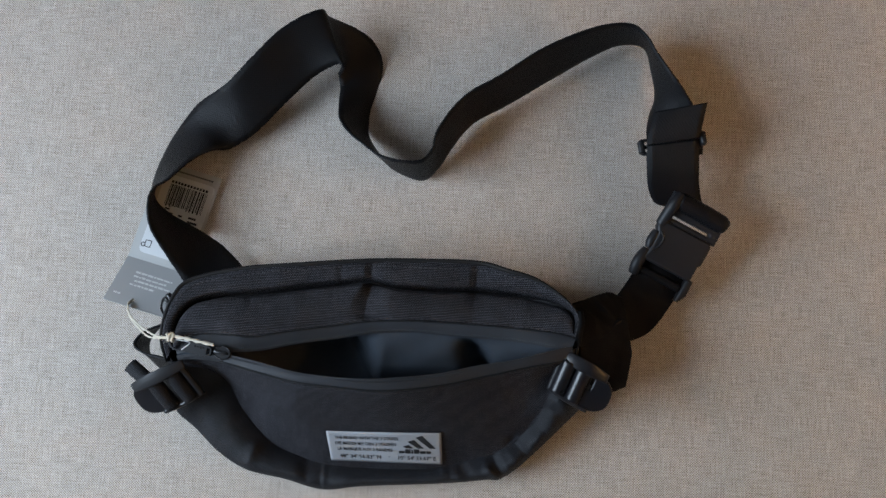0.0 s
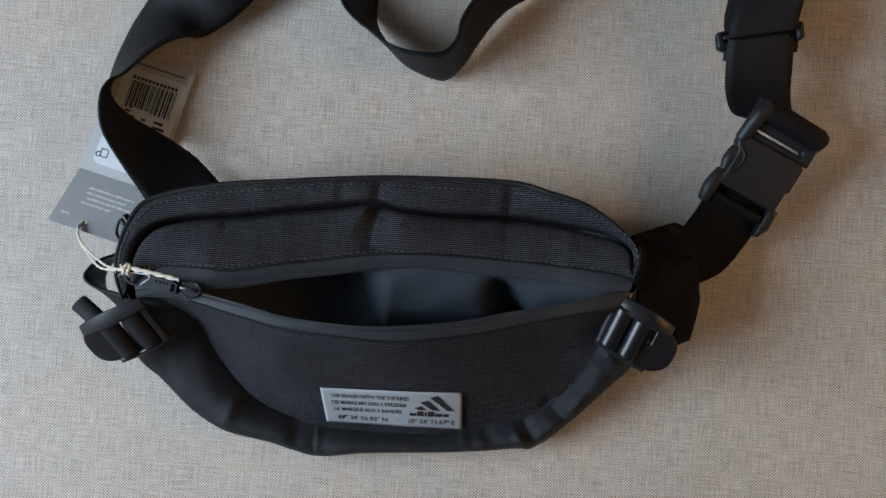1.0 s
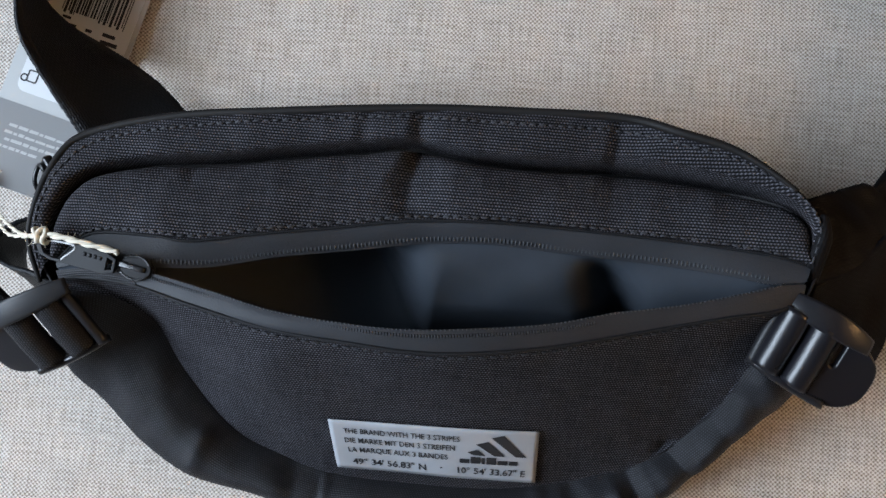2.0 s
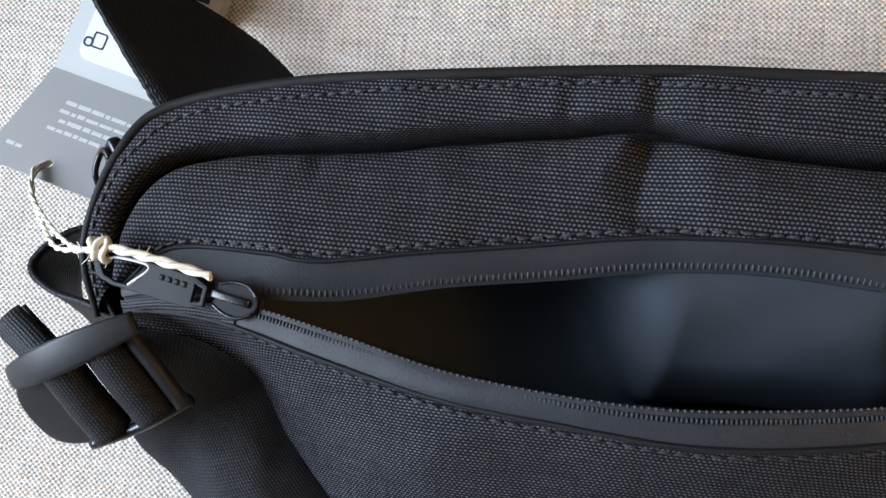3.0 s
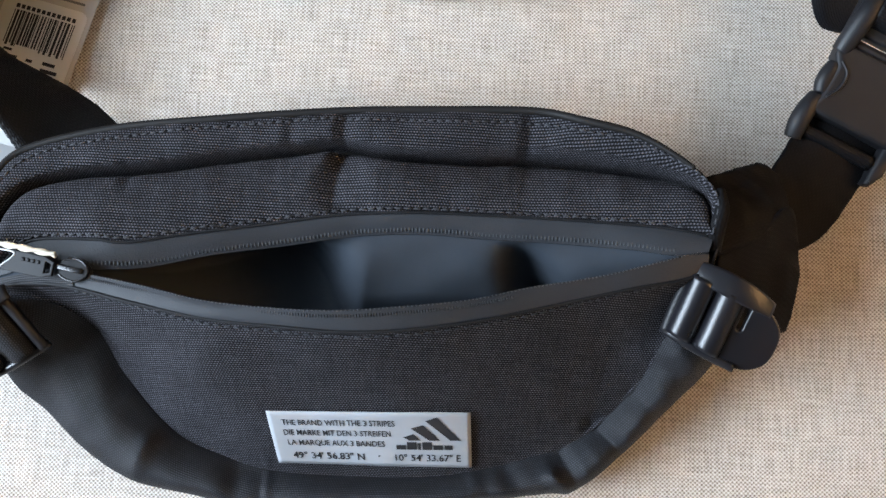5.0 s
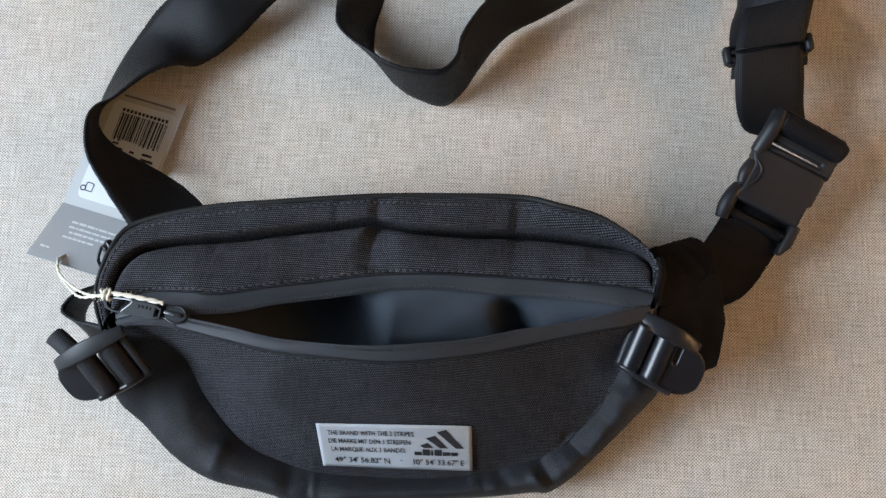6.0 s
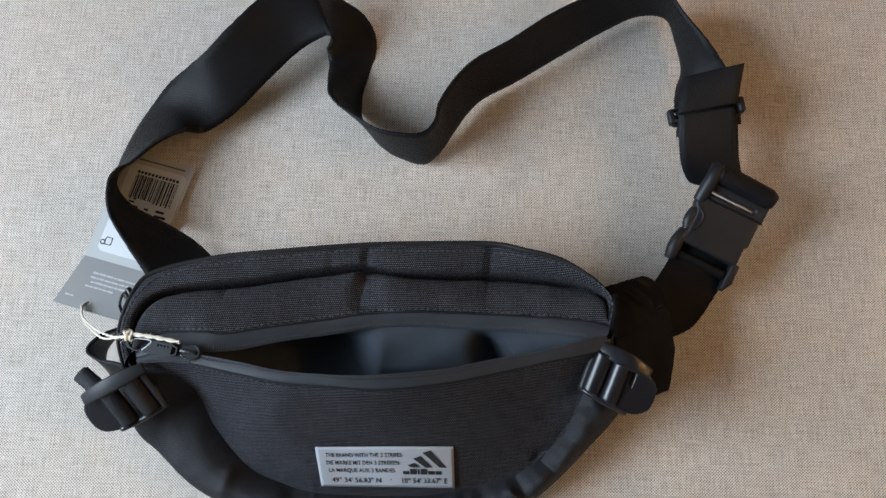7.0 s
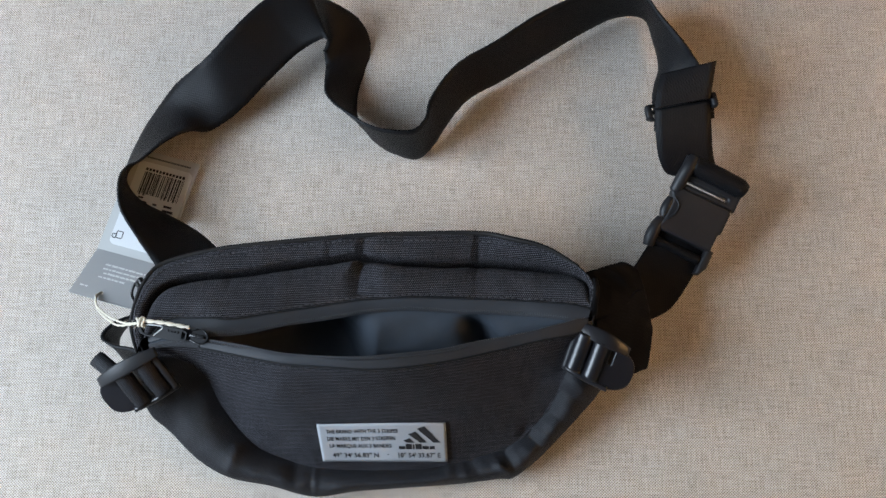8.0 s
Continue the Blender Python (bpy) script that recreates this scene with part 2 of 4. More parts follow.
def slab(outline, thick, bevel=0.0, segments=3, holes=()):
    """A plate with the given outline in its xy plane, rounded at its rims."""
    bm = bmesh.new()
    edges = []
    for ring in (outline, *holes):
        vs = [bm.verts.new((x, y, 0)) for x, y in ring]
        edges += [bm.edges.new((vs[i], vs[(i + 1) % len(vs)])) for i in range(len(vs))]
    bmesh.ops.triangle_fill(bm, use_beauty=True, edges=edges)
    bmesh.ops.recalc_face_normals(bm, faces=bm.faces)
    if sum(f.normal.z for f in bm.faces) > 0:
        bmesh.ops.reverse_faces(bm, faces=bm.faces)
    got = bmesh.ops.extrude_face_region(bm, geom=bm.faces[:])
    bmesh.ops.translate(bm, verts=[v for v in got["geom"] if isinstance(v, bmesh.types.BMVert)], vec=(0, 0, thick))
    bmesh.ops.recalc_face_normals(bm, faces=bm.faces)
    if bevel:
        rims = [e for e in bm.edges if len(e.link_faces) == 2 and e.calc_face_angle() > 1.0 and abs(e.verts[0].co.z - e.verts[1].co.z) < 1e-6]
        bmesh.ops.bevel(bm, geom=rims, offset=bevel, segments=segments, affect="EDGES", profile=0.5)
    return bm


def box(sx, sy, sz, bevel=0.0, m=None, segments=3):
    bm = bmesh.new()
    bmesh.ops.create_cube(bm, size=1)
    bmesh.ops.scale(bm, vec=(sx, sy, sz), verts=bm.verts)
    if bevel:
        bmesh.ops.bevel(bm, geom=bm.edges[:], offset=bevel, segments=segments, affect="EDGES", profile=0.5)
    if m:
        bm.transform(m)
    return bm


def rounded(w, h, r, n=6, cx=0.0, cy=0.0):
    """The outline of a rectangle with round corners."""
    out = []
    for k, (sx, sy) in enumerate(((1, 1), (-1, 1), (-1, -1), (1, -1))):
        for a in np.linspace(0, math.pi / 2, n):
            a += k * math.pi / 2
            out.append((cx + sx * (w / 2 - r) + r * math.cos(a), cy + sy * (h / 2 - r) + r * math.sin(a)))
    return out


def axes(origin, a, b):
    """A pose whose x runs along a and whose y runs, as near as can be, along b."""
    x = Vector(a).normalized()
    z = x.cross(Vector(b)).normalized()
    y = z.cross(x)
    m = Matrix((x, y, z)).transposed().to_4x4()
    m.translation = origin
    return m


def ribbon(rows, width, thick, n):
    """A band of webbing. Rows: the middle of the band, the degrees by which it tips down on the right of its way and,
    where it is folded askew, the bearing of its width."""
    c = np.array([r[:3] for r in rows], float)
    t = np.gradient(c[:, :2], axis=0)
    side = []
    for r, (tx, ty) in zip(rows, t):
        bearing = radians(r[4]) if len(r) > 4 else math.atan2(-tx, ty)
        tip = radians(r[3])
        side.append((math.cos(bearing) * math.cos(tip), math.sin(bearing) * math.cos(tip), -math.sin(tip)))
    line = spline(np.hstack([c, side]), n)
    across = line[:, 3:] / np.linalg.norm(line[:, 3:], axis=1)[:, None]
    rough = np.random.default_rng(4)
    rows = []
    for w in np.linspace(-0.5, 0.5, 9):
        fray = 1 + (np.abs(w) > 0.49) * 0.010 * rough.uniform(-1, 1, n)
        rows.append(line[:, :3] + across * (w * width * fray)[:, None])
    return grid_mesh(rows)


def joined(pieces):
    bm = bmesh.new()
    for piece in pieces:
        mesh = bpy.data.meshes.new("piece")
        piece.to_mesh(mesh)
        piece.free()
        bm.from_mesh(mesh)
        bpy.data.meshes.remove(mesh)
    return bm


# ---- the room ----
ROOM = (-1.03, 1.10, -1.8, 1.8, -0.45, 2.0)


def room():
    x0, x1, y0, y1, z0, z1 = ROOM
    t = 0.12
    floor = part("floor", box(x1 - x0 + 2 * t, y1 - y0 + 2 * t, t, m=pose((x0 + x1) / 2, (y0 + y1) / 2, z0 - t / 2)), FLOOR)
    tagged(floor, "warm brown wooden floor of the room", "floor", kind="structure")
    ceiling = part("ceiling", box(x1 - x0 + 2 * t, y1 - y0 + 2 * t, t, m=pose((x0 + x1) / 2, (y0 + y1) / 2, z1 + t / 2)), CEILING)
    tagged(ceiling, "plain warm white painted ceiling", "ceiling", kind="structure")
    h, zc = z1 - z0, (z0 + z1) / 2
    for name, sx, sy, x, y in (("wall_east", t, y1 - y0, x1 + t / 2, 0), ("wall_north", x1 - x0 + 2 * t, t, (x0 + x1) / 2, y1 + t / 2), ("wall_south", x1 - x0 + 2 * t, t, (x0 + x1) / 2, y0 - t / 2)):
        tagged(part(name, box(sx, sy, h, m=pose(x, y, zc)), WALL), "warm tan painted plain room wall", "wall", kind="structure")
    outer = [(y0, z0), (y1, z0), (y1, z1), (y0, z1)]
    hole = [(WIN_Y - WIN_W / 2, WIN_Z - WIN_H / 2), (WIN_Y + WIN_W / 2, WIN_Z - WIN_H / 2), (WIN_Y + WIN_W / 2, WIN_Z + WIN_H / 2), (WIN_Y - WIN_W / 2, WIN_Z + WIN_H / 2)]
    bm = slab(outer, t, holes=(hole,))
    bm.transform(Matrix(((0, 0, 1, x0 - t), (1, 0, 0, 0), (0, 1, 0, 0), (0, 0, 0, 1))))
    tagged(crisp(part("wall_west", bm, WALL)), "warm tan painted wall with a window opening", "wall", kind="structure")
    window = empty("window_1", "white painted window frame in the wall", "window", kind="structure")
    for sx, sz, dy, dz in ((WIN_W, 0.06, 0, WIN_H / 2 - 0.03), (WIN_W, 0.06, 0, 0.03 - WIN_H / 2), (0.06, WIN_H - 0.13, WIN_W / 2 - 0.03, 0), (0.06, WIN_H - 0.13, 0.03 - WIN_W / 2, 0)):
        part("window_frame", box(0.05, sx, sz, 0.006, pose(x0 - 0.07, WIN_Y + dy, WIN_Z + dz)), FRAME, window)


def floor_lamp():
    lamp = empty("floor_lamp", "floor lamp with a brass bowl turned to the wall", "lamp")
    x, y, z = LAMP
    bowl = [[(x + 0.06 * (1 - math.cos(a)) * 1.4 - 0.06, y + 0.15 * math.sin(a) * math.cos(b), z + 0.15 * math.sin(a) * math.sin(b)) for b in np.linspace(0, 2 * math.pi, 33)] for a in np.linspace(0.05, math.pi / 2, 9)]
    thicken(part("shade", grid_mesh(bowl), BRASS, lamp, "brass bowl shade"), 0.003, 0.0)
    part("bulb", joined([tube([(x - 0.03, y, z), (x - 0.015, y, z), (x, y, z), (x + 0.015, y, z)], 0.03, 16, 12, lambda t: 0.4 + 0.6 * math.sin(math.pi * (0.15 + 0.7 * t)))]), GLOW, lamp, "glowing opal bulb")
    part("pole", tube([(x - 0.06, y, z), (x - 0.09, y, z - 0.05), (x - 0.09, y, z - 0.3), (x + 0.20, y, -0.2), (x + 0.22, y, -0.44)], 0.010, 10, 60), BRASS, lamp)
    bm = bmesh.new()
    bmesh.ops.create_cone(bm, cap_ends=True, segments=32, radius1=0.10, radius2=0.09, depth=0.02, matrix=pose(x + 0.22, y, -0.44))
    part("base", bm, BRASS, lamp)


room()
floor_lamp()



def cushion():
    """The linen cover that everything lies on: one soft sheet, thick, with its far edges rolled down."""
    n, half = 240, 0.72
    xs = np.sign(np.linspace(-1, 1, n)) * np.abs(np.linspace(-1, 1, n)) ** 1.6 * half
    rows = []
    for y in xs[::-1]:
        row = []
        for x in xs:
            q = Vector((x, y, 0))
            z = 0.0012 * noise.noise(q * 7) + 0.0006 * noise.noise(q * 22) - 0.0016
            for cx, high, wide in ((0.215, 0.0022, 0.010), (0.252, 0.0030, 0.012), (0.300, 0.0022, 0.014), (0.345, 0.0026, 0.012)):
                z += high * math.exp(-(((x - cx + 0.15 * (y + 0.3)) / wide) ** 2)) * min(max((-0.185 - y) / 0.10, 0), 1)
            d = max(abs(x), abs(y)) - (half - 0.12)
            row.append((x, y, z - (max(d, 0) / 0.12) ** 3 * 0.16))
        rows.append(row)
    ob = part("seat_cushion", grid_mesh(rows), LINEN)
    base = part("cushion_base", box(1.42, 1.42, 0.27, 0.03, pose(0, 0, -0.30)), LINEN, ob)
    return tagged(ob, "flat cushion covered in beige woven linen", "cushion", kind="structure")


cushion()

# ---- the waist bag ----
bag = empty("waist_bag", "black canvas waist bag with its front pocket unzipped", "bag")

# seams of the bag, left to right
RIM = [(-0.189, -0.086, 0.046), (-0.192, -0.072, 0.052), (-0.192, -0.059, 0.052), (-0.188, -0.042, 0.050), (-0.178, -0.0283, 0.047), (-0.144, -0.0184, 0.048), (-0.102, -0.0132, 0.050), (-0.051, -0.0078, 0.050), (-0.011, -0.006, 0.051), (0.026, -0.006, 0.054), (0.046, -0.0112, 0.060), (0.0655, -0.0168, 0.063), (0.0828, -0.0275, 0.066), (0.0915, -0.0352, 0.066), (0.0957, -0.0438, 0.065), (0.0935, -0.056, 0.063)]
CREASE = [(-0.184, -0.078, 0.050), (-0.184, -0.070, 0.052), (-0.183, -0.059, 0.052), (-0.179, -0.050, 0.052), (-0.171, -0.043, 0.052), (-0.154, -0.038, 0.051), (-0.136, -0.036, 0.051), (-0.117, -0.0335, 0.051), (-0.100, -0.0300, 0.051), (-0.072, -0.0255, 0.050), (-0.050, -0.0225, 0.052), (-0.028, -0.0260, 0.052), (0.001, -0.0265, 0.050), (0.026, -0.0252, 0.048), (0.051, -0.0268, 0.049), (0.074, -0.0305, 0.054), (0.086, -0.035, 0.060), (0.0925, -0.042, 0.063), (0.0925, -0.054, 0.062)]
SEAM_UP = [(-0.181, -0.0780, 0.052), (-0.167, -0.0670, 0.057), (-0.141, -0.0660, 0.062), (-0.128, -0.0666, 0.062), (-0.104, -0.0616, 0.059), (-0.077, -0.0566, 0.056), (-0.049, -0.0516, 0.055), (-0.020, -0.0496, 0.056), (0.008, -0.0496, 0.056), (0.043, -0.0506, 0.058), (0.078, -0.0530, 0.062), (0.094, -0.0560, 0.063)]
TEETH_UP = [(-0.180, -0.0810, 0.053), (-0.166, -0.0780, 0.058), (-0.153, -0.0780, 0.061), (-0.139, -0.0776, 0.061), (-0.121, -0.0756, 0.057), (-0.097, -0.0696, 0.055), (-0.070, -0.0646, 0.052), (-0.045, -0.0598, 0.051), (-0.020, -0.0578, 0.052), (0.008, -0.0588, 0.053), (0.037, -0.0598, 0.055), (0.064, -0.0618, 0.060), (0.080, -0.0638, 0.063), (0.092, -0.0620, 0.064)]
TEETH_LOW = [(-0.180, -0.082, 0.053), (-0.166, -0.080, 0.058), (-0.152, -0.080, 0.062), (-0.140, -0.080, 0.064), (-0.117, -0.084, 0.071), (-0.092, -0.089, 0.077), (-0.065, -0.091, 0.081), (-0.045, -0.091, 0.082), (-0.025, -0.089, 0.081), (0.002, -0.085, 0.077), (0.025, -0.079, 0.073), (0.049, -0.074, 0.070), (0.070, -0.068, 0.068), (0.083, -0.064, 0.066), (0.092, -0.063, 0.064)]
SEAM_LOW = [(-0.179, -0.085, 0.052), (-0.166, -0.084, 0.056), (-0.149, -0.085, 0.061), (-0.120, -0.091, 0.070), (-0.092, -0.096, 0.076), (-0.064, -0.098, 0.079), (-0.041, -0.099, 0.080), (-0.018, -0.097, 0.079), (0.009, -0.092, 0.075), (0.036, -0.085, 0.070), (0.063, -0.078, 0.068), (0.081, -0.074, 0.065), (0.092, -0.070, 0.062)]
HEM = [(-0.177, -0.0885, 0.049), (-0.160, -0.0905, 0.043), (-0.1485, -0.1000, 0.028), (-0.1395, -0.118, 0.015), (-0.1190, -0.1400, 0.009), (-0.098, -0.149, 0.009), (-0.077, -0.154, 0.011), (-0.048, -0.155, 0.012), (-0.004, -0.153, 0.014), (0.035, -0.1430, 0.015), (0.0505, -0.1362, 0.017), (0.0614, -0.1270, 0.021), (0.0707, -0.1158, 0.027), (0.0763, -0.1060, 0.035), (0.0800, -0.0955, 0.043), (0.0860, -0.0840, 0.050), (0.0940, -0.0760, 0.055)]
SILL = [(-0.196, -0.098, 0.030), (-0.187, -0.121, 0.018), (-0.174, -0.133, 0.012), (-0.155, -0.150, 0.010), (-0.134, -0.161, 0.010), (-0.106, -0.166, 0.010), (-0.078, -0.172, 0.010), (-0.048, -0.168, 0.010), (0.010, -0.163, 0.010), (0.040, -0.159, 0.010), (0.050, -0.158, 0.010), (0.065, -0.147, 0.010), (0.080, -0.132, 0.012), (0.091, -0.120, 0.015), (0.103, -0.106, 0.022), (0.112, -0.090, 0.032)]

# soft folds in the cloth: from, to, half width, height
FOLDS = [
    ((-0.0420, -0.0280), (-0.0440, -0.0460), 0.0060, -0.0008), ((0.024, -0.028), (0.020, -0.046), 0.0040, 0.0010),
    ((-0.078, -0.150), (-0.077, -0.172), 0.0024, 0.0016), ((-0.090, -0.156), (-0.088, -0.172), 0.0060, -0.0030),
    ((0.008, -0.152), (0.011, -0.164), 0.0030, 0.0028), ((-0.128, -0.144), (-0.133, -0.160), 0.0040, 0.0024),
    ((-0.010, -0.110), (0.060, -0.100), 0.0120, -0.0015), ((-0.096, -0.112), (-0.080, -0.136), 0.0180, 0.0080),
    ((0.040, -0.150), (0.048, -0.158), 0.0030, 0.0030), ((0.022, -0.150), (0.030, -0.160), 0.0040, -0.0022),
    ((-0.100, -0.045), (-0.100, -0.058), 0.0060, 0.0009), ((0.060, -0.036), (0.058, -0.050), 0.0050, 0.0009),
    ((0.092, -0.092), (0.102, -0.100), 0.0035, -0.0025), ((0.085, -0.100), (0.098, -0.110), 0.0045, 0.0030),
]
# pressed folds, sharp at the bottom: from, to, reach on the left at both ends, reach on the right, depth at both ends
CREASES = [
    ((-0.0492, -0.0240), (-0.0520, -0.0470), 0.0050, 0.0140, 0.0160, 0.0068, 0.0036),
    ((-0.0492, -0.0060), (-0.0495, -0.0240), 0.0050, 0.0050, 0.0100, 0.0014, 0.0030),
    ((-0.0700, -0.0100), (-0.0705, -0.0260), 0.0050, 0.0050, 0.0080, 0.0008, 0.0022),
    ((0.0250, -0.0060), (0.0245, -0.0260), 0.0050, 0.0060, 0.0140, 0.0014, 0.0034),
    ((0.0248, -0.0260), (0.0215, -0.0480), 0.0050, 0.0160, 0.0150, 0.0034, 0.0012),
    ((-0.1345, -0.0360), (-0.1315, -0.0460), 0.0050, 0.0050, 0.0060, 0.0026, 0.0004),
    ((-0.0950, -0.0300), (-0.0965, -0.0440), 0.0080, 0.0100, 0.0110, 0.0012, 0.0003),
    ((0.0570, -0.1290), (0.0690, -0.1410), 0.0080, 0.0100, 0.0060, 0.0046, 0.0040),
    ((0.0720, -0.1160), (0.0840, -0.1270), 0.0070, 0.0090, 0.0080, 0.0026, 0.0026),
    ((0.0780, -0.1040), (0.0930, -0.1130), 0.0070, 0.0080, 0.0080, 0.0016, 0.0022),
    ((0.0440, -0.1420), (0.0510, -0.1550), 0.0080, 0.0080, 0.0060, 0.0034, 0.0034),
    ((0.0080, -0.1520), (0.0110, -0.1640), 0.0060, 0.0060, 0.0100, 0.0020, 0.0034),
    ((-0.0800, -0.1480), (-0.0790, -0.1740), 0.0080, 0.0080, 0.0200, 0.0010, 0.0045),
]


def crumple(rows, amount=1.0):
    """Presses the folds and a slight unevenness into a sheet, leaving its rims as they are."""
    rows = np.array(rows)
    nv = len(rows)
    flat = rows.reshape(-1, 3)
    lift = np.zeros(len(flat))
    for a, b, wide, high in FOLDS:
        a, b = np.array(a), np.array(b)
        d = b - a
        s = np.clip(((flat[:, :2] - a) @ d) / (d @ d), 0, 1)
        far = np.linalg.norm(flat[:, :2] - a - s[:, None] * d, axis=1)
        lift += high * np.exp(-((far / wide) ** 2)) * (1 - 0.6 * s)
    for a, b, left_a, left_b, right, deep_a, deep_b in CREASES:
        a, b = np.array(a), np.array(b)
        d = b - a
        long = np.linalg.norm(d)
        k = ((flat[:, :2] - a) @ d) / (d @ d)
        s = np.clip(k, 0, 1)
        across = ((flat[:, 0] - a[0]) * -d[1] + (flat[:, 1] - a[1]) * d[0]) / long
        reach = np.where(across < 0, left_a + (left_b - left_a) * s, right)
        past = np.exp(-(((k - s) * long / 0.003) ** 2))
        lift -= (deep_a + (deep_b - deep_a) * s) * np.clip(1 - np.hypot(across, 0.0003) / reach, 0, 1) ** 1.25 * past
    for i, p in enumerate(flat):
        q = Vector(p)
        lift[i] += 0.0011 * noise.noise(q * 38) + 0.0005 * noise.noise(q * 110)
    hold = np.sin(np.linspace(0, math.pi, nv)) ** 0.3
    lift = lift.reshape(nv, -1) * hold[:, None] * amount
    out = rows.copy()
    out[:, :, 2] += lift
    return out


NU = 380


def loft(upper, lower, nv, puff, lean=0.0, amount=1.0, power=0.8, skew=1.0):
    """A sheet of cloth between two seams, puffed up in its middle."""
    a, b = (spline(c, NU) if not isinstance(c, np.ndarray) else c for c in (upper, lower))
    rows = []
    for v in np.linspace(0, 1, nv):
        p = a * (1 - v) + b * v
        swell = math.sin(math.pi * v**skew) ** power * puff
        p[:, 2] += swell
        p[:, 1] -= swell * lean
        rows.append(p)
    return crumple(rows, amount)


def panel(upper, lower, nv, puff, drop_up, drop_low):
    """A nearly flat sheet of stiff canvas whose edges turn down into its seams."""
    rows = []
    for v in 0.5 - 0.5 * np.cos(np.linspace(0, math.pi, nv)):
        p = upper * (1 - v) + lower * v
        p[:, 2] += puff * math.sin(math.pi * v) ** 0.8 - drop_up * (1 - v) ** 26 - drop_low * v**26
        rows.append(p)
    return crumple(rows)


rim, crease = spline(RIM, NU), spline(CREASE, NU)
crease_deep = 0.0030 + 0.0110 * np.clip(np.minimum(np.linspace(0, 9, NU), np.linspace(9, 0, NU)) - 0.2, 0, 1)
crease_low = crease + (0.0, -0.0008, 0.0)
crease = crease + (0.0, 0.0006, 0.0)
seam_up, teeth_up = spline(SEAM_UP, NU), spline(TEETH_UP, NU)
teeth_low, seam_low = spline(TEETH_LOW, NU), spline(SEAM_LOW, NU)
hem, sill = spline(HEM, NU), spline(SILL, NU)

# the wall of the back compartment, from the rim down to the cushion
middle = np.array([-0.045, -0.085, 0.0])
base_top, base_low = rim.copy(), sill.copy()
base_top[:, 2] = base_low[:, 2] = 0.003
for base in (base_top, base_low):
    base[:, :2] += (middle[:2] - base[:, :2]) * 0.03
out_top = (rim - middle) * (1, 1, 0)
out_top /= np.linalg.norm(out_top, axis=1)[:, None]
wall_rows = [rim * (1 - v) + base_top * v + out_top * (0.0035 * math.sin(math.pi * v)) for v in np.linspace(0, 1, 12)]
part("back_wall", grid_mesh(crumple(wall_rows, 0.5)), GUSSET, bag)
part("back_panel", grid_mesh([base_top * (1 - v) + base_low * v for v in np.linspace(0, 1, 6)]), GUSSET, bag)
low_rows = [sill * (1 - v) + base_low * v + (0, 0, 0.002 * math.sin(math.pi * v)) for v in np.linspace(0, 1, 5)]
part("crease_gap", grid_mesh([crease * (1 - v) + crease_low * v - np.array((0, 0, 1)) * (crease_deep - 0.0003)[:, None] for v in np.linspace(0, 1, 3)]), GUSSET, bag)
part("bottom_edge", grid_mesh(low_rows), GUSSET, bag)

band_rows = panel(rim, crease, 36, 0.0030, 0.0, crease_deep)
band = part("top_band", grid_mesh(band_rows, straight_weave(band_rows, 1.05, True)), CANVAS, bag)
upper_rows = panel(crease_low, seam_up, 44, 0.0032, crease_deep, 0.0)
upper_panel = part("upper_panel", grid_mesh(upper_rows, straight_weave(upper_rows, 1.05)), CANVAS, bag)
front_rows = loft(seam_low, hem, 48, -0.0030)
front_panel = part("front_panel", grid_mesh(front_rows, straight_weave(front_rows, 1.4)), CANVAS_PLAIN, bag)
along = np.linspace(0, 1, NU)
padding = 0.0095 - 0.0060 * np.exp(-(((along - 0.09) / 0.07) ** 2)) + 0.0030 * np.exp(-(((along - 0.82) / 0.12) ** 2))
bottom_panel = part("bottom_panel", grid_mesh(loft(hem, sill, 40, padding, 0.10, 1.0, 0.7, 1.4)), BOTTOM, bag)
tape_up = part("zip_tape", grid_mesh(loft(seam_up, teeth_up, 6, 0.0006, 0, 0.3)), TAPE, bag, "dark grey coated zip tape")
tape_low = part("zip_tape", grid_mesh(loft(teeth_low, seam_low, 6, 0.0004, 0, 0.3)), TAPE, bag, "dark grey coated zip tape")
part("piping", tube([tuple(p) for p in (rim + (0, -0.0008, 0.0006))[: int(0.93 * NU) : 6]], 0.0017, 8, NU, lambda t: 0.55 + 0.45 * min(1, 6 * t, 9 * (1 - t))), BINDING, bag)

# the pocket behind the open zip: its back bulges forward in two places and falls away under the tape elsewhere
u = np.linspace(0, 1, NU)


def ease(x, a, b):
    k = np.clip((x - a) / (b - a), 0, 1)
    return k * k * (3 - 2 * k)


